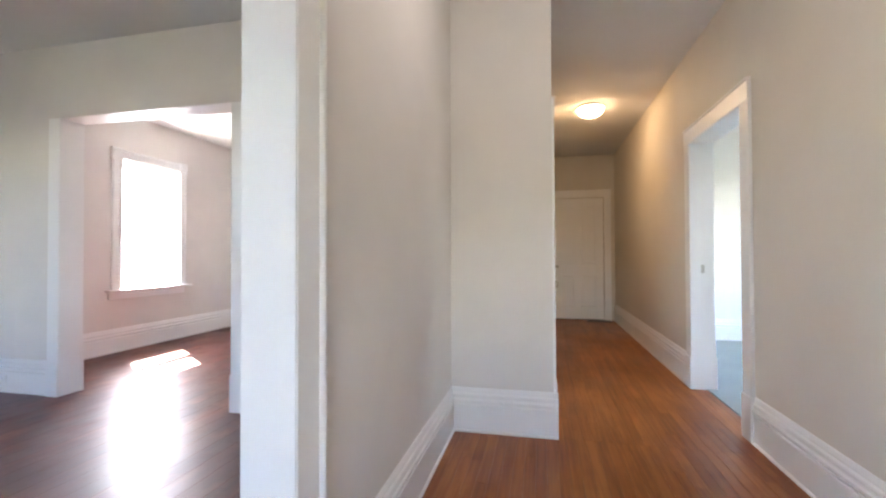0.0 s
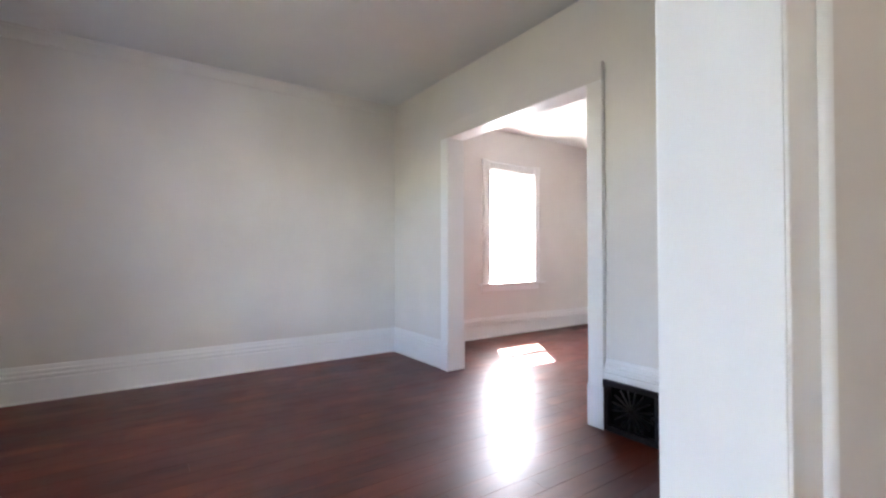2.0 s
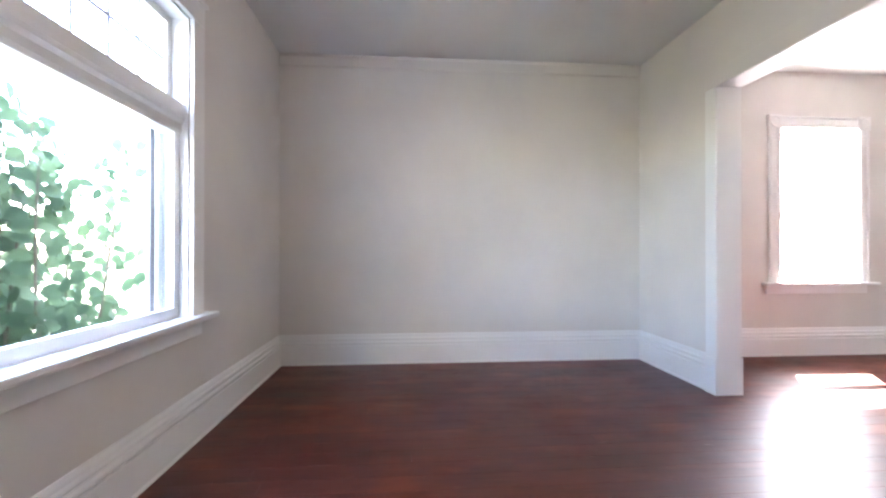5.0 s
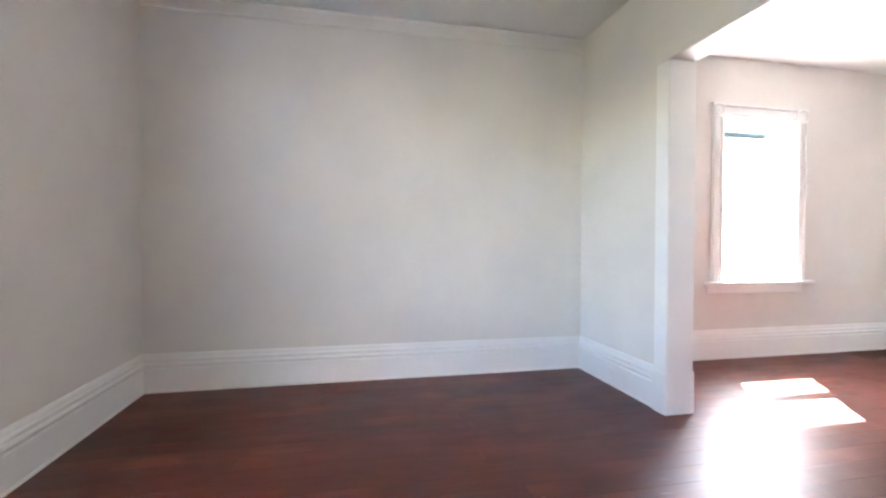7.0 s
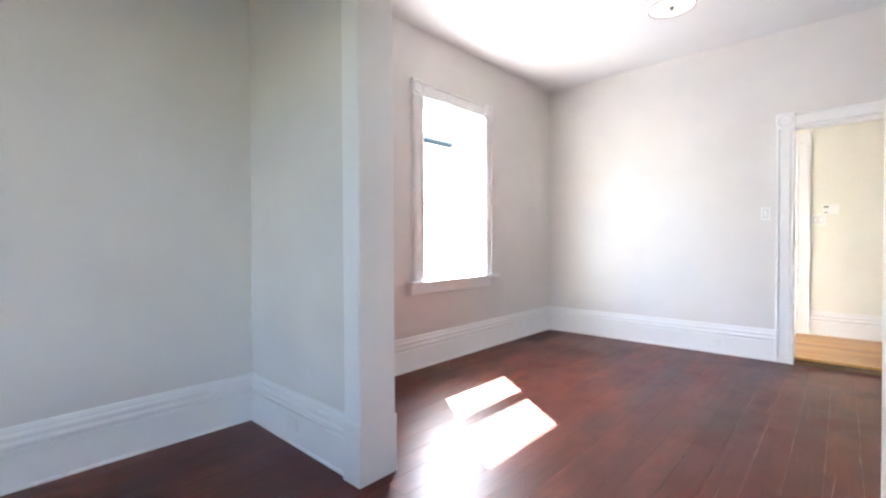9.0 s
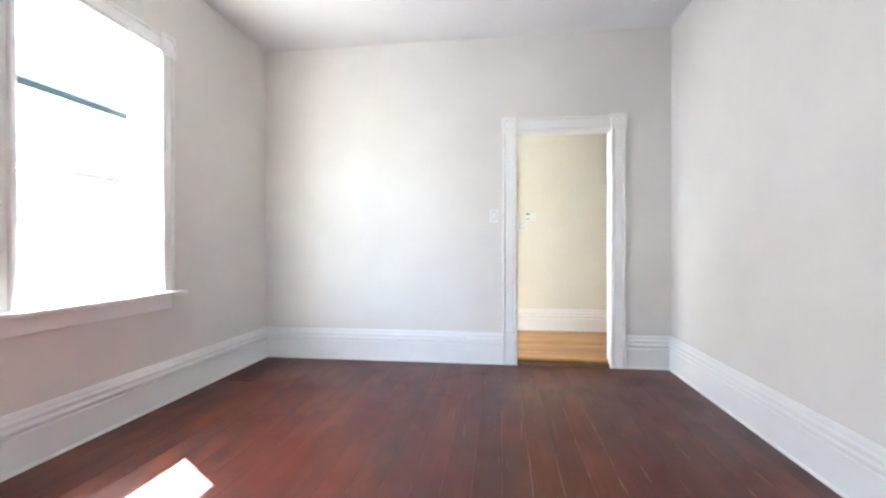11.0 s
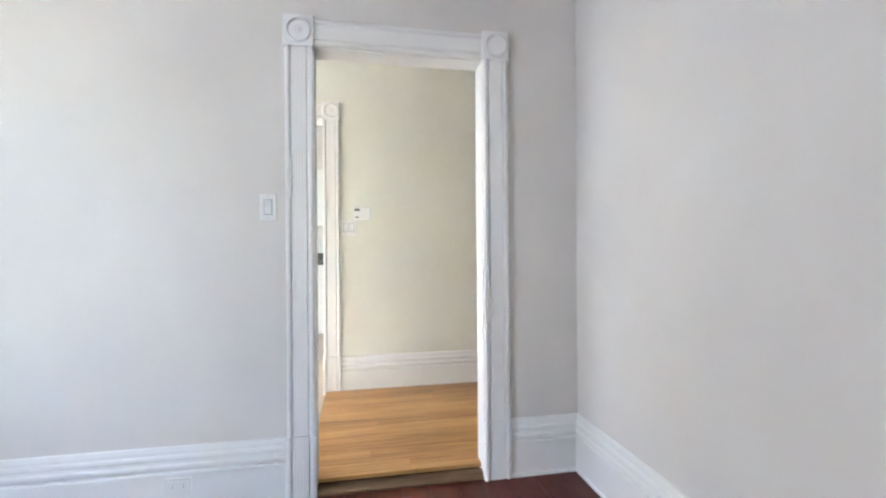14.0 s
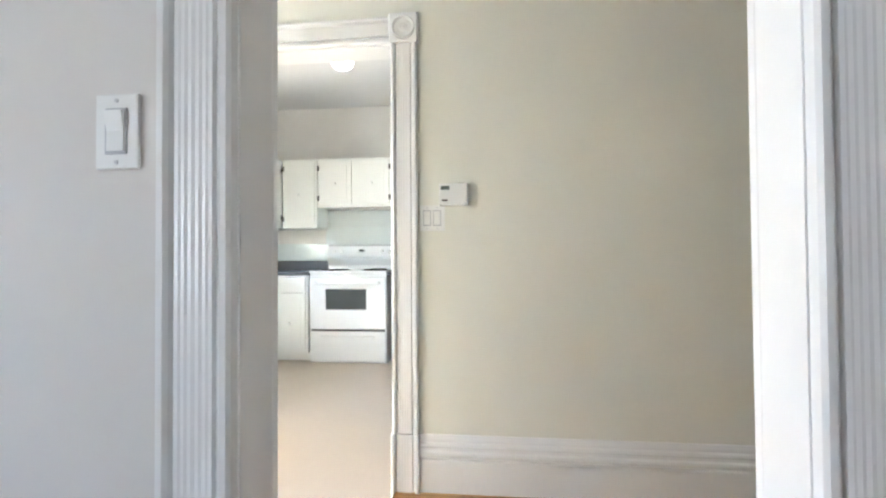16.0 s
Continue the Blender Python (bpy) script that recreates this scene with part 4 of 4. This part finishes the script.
def leaf_material(name, a, b2):
    m = bpy.data.materials.new(name)
    m.use_nodes = True
    n, l = nodes(m)
    p = n["Principled BSDF"]
    geo = n.new("ShaderNodeNewGeometry")
    ramp = n.new("ShaderNodeValToRGB")
    ramp.color_ramp.elements[0].color, ramp.color_ramp.elements[1].color = (*a, 1), (*b2, 1)
    l.new(geo.outputs["Random Per Island"], ramp.inputs[0])
    l.new(ramp.outputs[0], p.inputs["Base Color"])
    p.inputs["Roughness"].default_value = 0.7
    p.inputs["Specular IOR Level"].default_value = 0.1
    tl, mx = n.new("ShaderNodeBsdfTranslucent"), n.new("ShaderNodeMixShader")
    l.new(ramp.outputs[0], tl.inputs[0])
    mx.inputs[0].default_value = 0.25
    l.new(p.outputs[0], mx.inputs[1])
    l.new(tl.outputs[0], mx.inputs[2])
    l.new(mx.outputs[0], n["Material Output"].inputs[0])
    return m


LEAF = leaf_material("leaf_green", (0.038, 0.076, 0.044), (0.105, 0.165, 0.09))
R = 300.0
bm = bmesh.new()
box(bm, -R, R, -R, R, -0.75, -0.62)
piece("ground", bm, GRASS, "lawn that reaches the horizon")
# unseen pale slab, added to throw sunlight up to the back room ceiling
piece("bounce_slab", boxed(-14.0, AW - 0.6, -6.0, 16.0, -0.62, -0.595), CONCRETE, "unseen pale slab added to bounce sunlight into the back room")
# unseen pale strip, added to reflect light towards the front window
piece("bounce_strip", boxed(-20, 20, -8.6, -7.0, -0.62, -0.60), CONCRETE, "unseen concrete strip added to bounce light into the front room")
piece("foundation", boxed(AW - 0.19, 5.3, AS - 0.19, KN + 0.1, -0.70, -0.205), CONCRETE, "concrete foundation under the house")


def add_leaf(vs, fs, at, way, up, length, width):
    """A rounded leaf, slightly folded along its middle."""
    way = way.normalized()
    side = way.cross(up).normalized()
    nrm = side.cross(way).normalized()
    k0 = len(vs)
    rows = [(0.0, 0.0), (0.18, 0.72), (0.45, 1.0), (0.75, 0.8), (1.0, 0.0)]
    for u, w in rows:
        for s in (-1, 0, 1):
            vs.append(at + way * (u * length) + side * (s * w * width / 2) + nrm * (abs(s) * w * width * 0.16 - u * u * length * 0.15))
    for i in range(4):
        for s in range(2):
            a = k0 + i * 3 + s
            fs.append((a, a + 1, a + 4, a + 3))


def shrub(label, base, stems, rng):
    sh = thing("shrub", label, "shrub", base)
    vs, fs = [], []
    for dx, dy, hgt, lean in stems:
        bm = bmesh.new()
        p = Vector(base) + Vector((dx, dy, 0))
        n = 16
        pts = []
        wob = rng.random() * 6
        for k in range(n + 1):
            u = k / n
            pts.append(p + Vector((lean[0] * u * u + 0.05 * math.sin(wob + u * 5), lean[1] * u * u + 0.04 * math.cos(wob + u * 4), hgt * u)))
        rings = []
        for k, q in enumerate(pts):
            r = 0.013 * (1 - k / n) + 0.003
            rings.append([bm.verts.new(q + Vector((r * math.cos(a), r * math.sin(a), 0))) for a in (0, 1.05, 2.09, 3.14, 4.19, 5.24)])
        for a, b in zip(rings, rings[1:]):
            for k in range(6):
                bm.faces.new((a[k], a[(k + 1) % 6], b[(k + 1) % 6], b[k]))
        part("stem", bm, BARK, sh)
        steps = int(hgt / 0.06)
        for k in range(3, steps):
            u = k / steps
            i = min(int(u * n), n - 1)
            q = pts[i].lerp(pts[i + 1], u * n - i)
            for s in (-1, 1):
                sz = rng.uniform(0.10, 0.145) * (1 - 0.25 * u)
                way = Vector((s, rng.uniform(-0.6, 0.6), rng.uniform(-0.1, 0.5)))
                face = Vector((rng.uniform(-0.5, 0.5), 1.0, rng.uniform(0.2, 1.1)))
                add_leaf(vs, fs, q + way.normalized() * 0.012, way, face, sz, sz * 0.78)
                if rng.random() < 0.28:
                    side = Vector((s, rng.uniform(-0.5, 0.5), 0.5)).normalized()
                    for w in range(1, 3):
                        q2 = q + side * (0.085 * w + 0.04)
                        for s2 in (-1, 1):
                            add_leaf(vs, fs, q2, side + Vector((0, s2 * 0.4, s2 * 0.9)), Vector((rng.uniform(-0.5, 0.5), 1.0, 0.5)), sz * 0.9, sz * 0.65)
    me = bpy.data.meshes.new("leaves")
    me.from_pydata([tuple(v) for v in vs], [], fs)
    me.materials.append(LEAF)
    me.polygons.foreach_set("use_smooth", [True] * len(me.polygons))
    ob = new("leaves", me)
    ob.parent = sh
    ob.matrix_parent_inverse = sh.matrix_world.inverted()
    return sh


rng = random.Random(7)
shrub("slender leafy green shrub close outside the front window", (-3.30, -1.18, -0.62), [(0.0, 0.0, 2.4, (-0.26, 0.03)), (0.04, -0.12, 2.2, (-0.22, -0.03)), (0.10, -0.05, 1.45, (0.05, -0.05)), (-0.08, 0.05, 1.35, (-0.1, 0.0)), (0.22, 0.0, 1.4, (0.05, 0.0))], rng)
shrub("dense leafy green shrub outside front window", (-2.80, -1.20, -0.62), [(-0.02, 0.0, 2.4, (-0.12, 0.0)), (-0.06, -0.15, 2.3, (-0.1, 0.0)), (0.06, -0.10, 2.35, (-0.08, 0.0)), (0.15, -0.08, 2.2, (0.1, 0.05)), (-0.10, 0.05, 2.15, (-0.06, 0.0)), (0.28, 0.05, 1.9, (0.1, 0.0)), (0.1, -0.2, 2.4, (0.0, -0.05)), (0.4, 0.0, 2.2, (0.1, 0.0))], rng)


def house(label, x, y, w, d, h, face):
    """A sided house; face: the direction, +1 or -1 along x, of the side with windows."""
    hs = thing("neighbour_house", label, "house", (x, y, -0.62))
    part("wall", boxed(x - d / 2, x + d / 2, y - w / 2, y + w / 2, -0.65, h), SIDING, hs, "white siding wall")
    part("roof", sweep(bmesh.new(), [(-d / 2 - 0.5, h - 0.1), (0, h + d * 0.32), (d / 2 + 0.5, h - 0.1), (d / 2 + 0.5, h + 0.08), (0, h + d * 0.32 + 0.2), (-d / 2 - 0.5, h + 0.08)], (x, y - w / 2 - 0.4, 0), (x, y + w / 2 + 0.4, 0), (1, 0, 0), (0, 0, 1)), ROOF, hs, "grey shingle roof")
    xf = x + face * d / 2
    for zz in (1.3,):
        for k in range(3):
            yy = y - w / 2 + w * (k + 0.5) / 3
            wn = part("window", boxed(min(xf, xf + face * 0.06), max(xf, xf + face * 0.06), yy - 0.55, yy + 0.55, zz, zz + 1.6), TRIM, hs)
            part("pane", boxed(min(xf, xf + face * 0.065), max(xf, xf + face * 0.065), yy - 0.45, yy + 0.45, zz + 0.1, zz + 1.5), OVENGLASS, wn)
    part("gutter", boxed(min(xf + face * 0.4, xf + face * 0.52), max(xf + face * 0.4, xf + face * 0.52), y - w / 2 - 0.3, y + w / 2 + 0.3, h - 0.12, h), GUTTER, hs, "dark green gutter under the eave")


house("white sided house with grey roof across from the back room", -15.6, 4.7, 14.0, 8.0, 4.1, 1)

# ---- floor boards, last ----
def lay(parent, material, along, a0, a1, b0, b1, width, lengths, top, thick, seed, skip=()):
    """Boards along one axis from a0 to a1, side by side from b0 to b1, each an object on a shared mesh."""
    rr = random.Random(seed)
    c = 0.0005
    bm = bmesh.new()
    prof = [(0, -thick), (0, -0.0008), (0.0009, 0), (width - 0.0009 - c, 0), (width - c, -0.0008), (width - c, -thick)]
    sweep(bm, prof, (0, 0, 0), (1, 0, 0), (0, 1, 0), (0, 0, 1))
    me = mesh_of("plank", bm, material)
    nb = int(math.ceil((b1 - b0) / width))
    for k in range(nb):
        b = b0 + k * width
        a = a0 - rr.random() * lengths[1] * 0.9
        while a < a1:
            ln = rr.uniform(*lengths)
            if a < a0 < a + ln < a0 + 0.2:
                ln = a0 + 0.35 - a
            if a + ln < a1 < a + ln + 0.2:
                ln = a1 - a
            s, e = max(a, a0), min(a + ln, a1)
            a += ln
            if e - s < 0.03 or any(p0 < b + width / 2 < p1 and q0 < (s + e) / 2 < q1 for p0, p1, q0, q1 in skip):
                continue
            o = new("plank", me)
            o.parent = parent
            wd = min(1.0, (b1 - b) / width)
            if along == "x":
                o.matrix_basis = Matrix.Translation((s, b, top)) @ Matrix.Diagonal((e - s - 0.0008, wd, 1, 1))
            else:
                o.matrix_basis = Matrix.Translation((b + width * wd, s, top)) @ Matrix.Rotation(radians(90), 4, "Z") @ Matrix.Diagonal((e - s - 0.0008, wd, 1, 1))


fr = thing("floor", "dark red-brown stained wide plank floor, worn and glossy", "floor", (0, 0, 0), kind="structure")
fh = thing("floor_hall", "narrow oak strip floor, varnished, in hall and entry", "floor", (0, 0, 0), kind="structure")
fp = thing("floor_passage", "narrow oak strip floor of the passage", "floor", (0, 0, KZ), kind="structure")
lay(fr, RED, "y", AS, AN + 0.06, AW, AE + 0.05, 0.1305, (2.2, 3.6), 0.0, 0.020, 1)
lay(fr, RED, "y", AN + 0.06, BN - 0.012, AW, BE, 0.1305, (1.8, 3.2), 0.0, 0.020, 2)
lay(fh, OAK, "y", FS, AS - 0.2, EW, HE, 0.0585, (0.9, 1.7), 0.0, 0.020, 6)
lay(fh, OAK, "y", AS - 0.2, AN, AE + 0.05, HE, 0.0585, (0.9, 1.9), 0.0, 0.020, 3)
lay(fh, OAK, "y", AN, HN, HW, HE + 0.10, 0.0585, (0.9, 1.9), 0.0, 0.020, 4)
lay(fp, OAKX, "x", -2.494, HW - 0.13, BN + 0.0545, PN + 0.02, 0.0585, (0.8, 1.7), KZ, 0.020, 5)

# pale scratches worn into the stained boards of the back room
rs2 = random.Random(21)
SCRATCH = paint("worn_pale_wood", (0.24, 0.15, 0.12), 0.6, 0)
vs, fs = [], []


def sliver(x, y, ln, wd, tilt):
    k = len(vs)
    n = 5
    for i in range(n + 1):
        u = i / n
        w = wd * math.sin(math.pi * (0.08 + 0.84 * u)) * rs2.uniform(0.6, 1.1) / 2
        cx = x + tilt * ln * u + rs2.uniform(-0.0015, 0.0015)
        vs.extend([(cx - w, y + ln * u, 0.0007), (cx + w, y + ln * u, 0.0007)])
    for i in range(n):
        a = k + 2 * i
        fs.append((a, a + 1, a + 3, a + 2))


for k in range(24):
    sliver(rs2.uniform(-3.2, -1.3), rs2.uniform(3.6, 6.0), rs2.uniform(0.04, 0.34), rs2.uniform(0.002, 0.0055), rs2.uniform(-0.05, 0.05))
# broken pale lines along the joints
SEAM_LINES = ((-1.40, 6.10, 6.36), (-1.66, 4.95, 5.35), (-1.79, 5.05, 6.24), (-1.92, 4.70, 4.95), (-2.05, 4.60, 5.50), (-2.18, 4.40, 5.56),
             (-2.31, 4.55, 4.86), (-2.44, 4.35, 4.92), (-2.44, 5.40, 5.78), (-2.57, 5.12, 5.42), (-2.70, 5.95, 6.20), (-1.53, 4.6, 5.0))
for x, ya, yb in SEAM_LINES:
    y = ya
    while y < yb:
        ln = rs2.uniform(0.06, 0.24)
        sliver(x + rs2.uniform(-0.003, 0.003), y, ln, rs2.uniform(0.002, 0.0060), rs2.uniform(-0.012, 0.012))
        y += ln + rs2.choice((0.0, 0.02, 0.10, 0.25))
for k in range(26):
    sliver(rs2.uniform(-4.2, -1.0), rs2.uniform(0.0, 2.7), rs2.uniform(0.01, 0.07), rs2.uniform(0.002, 0.005), rs2.uniform(-0.3, 0.3))
for k in range(40):
    sliver(rs2.uniform(-3.4, -1.4), rs2.uniform(3.4, 6.2), rs2.uniform(0.006, 0.03), rs2.uniform(0.002, 0.006), rs2.uniform(-0.8, 0.8))
me = bpy.data.meshes.new("scratches")
me.from_pydata(vs, [], fs)
me.materials.append(SCRATCH)
o = new("scratches", me)
o.parent = fr
tagged(o, "pale scratches and joint lines along the boards", kind="stuff")

# joints that have opened, black between the boards
vs, fs = [], []
for x, ya, yb in ((-2.83, 4.05, 4.34), (-2.70, 3.75, 4.15), (-2.96, 4.45, 4.60), (-2.57, 3.70, 4.10), (-3.09, 4.30, 4.72), (-3.09, 3.80, 3.95), (-2.31, 3.6, 4.1), (-3.35, 5.0, 5.3)):
    y = ya
    while y < yb:
        ln = rs2.uniform(0.05, 0.18)
        sliver(x + rs2.uniform(-0.002, 0.002), y, ln, rs2.uniform(0.002, 0.0055), rs2.uniform(-0.008, 0.008))
        y += ln + rs2.choice((0.0, 0.02, 0.06))
me = bpy.data.meshes.new("open_joints")
me.from_pydata(vs, [], fs)
me.materials.append(SLOT)
o = new("open_joints", me)
o.parent = fr
tagged(o, "dark open joints between boards", kind="stuff")
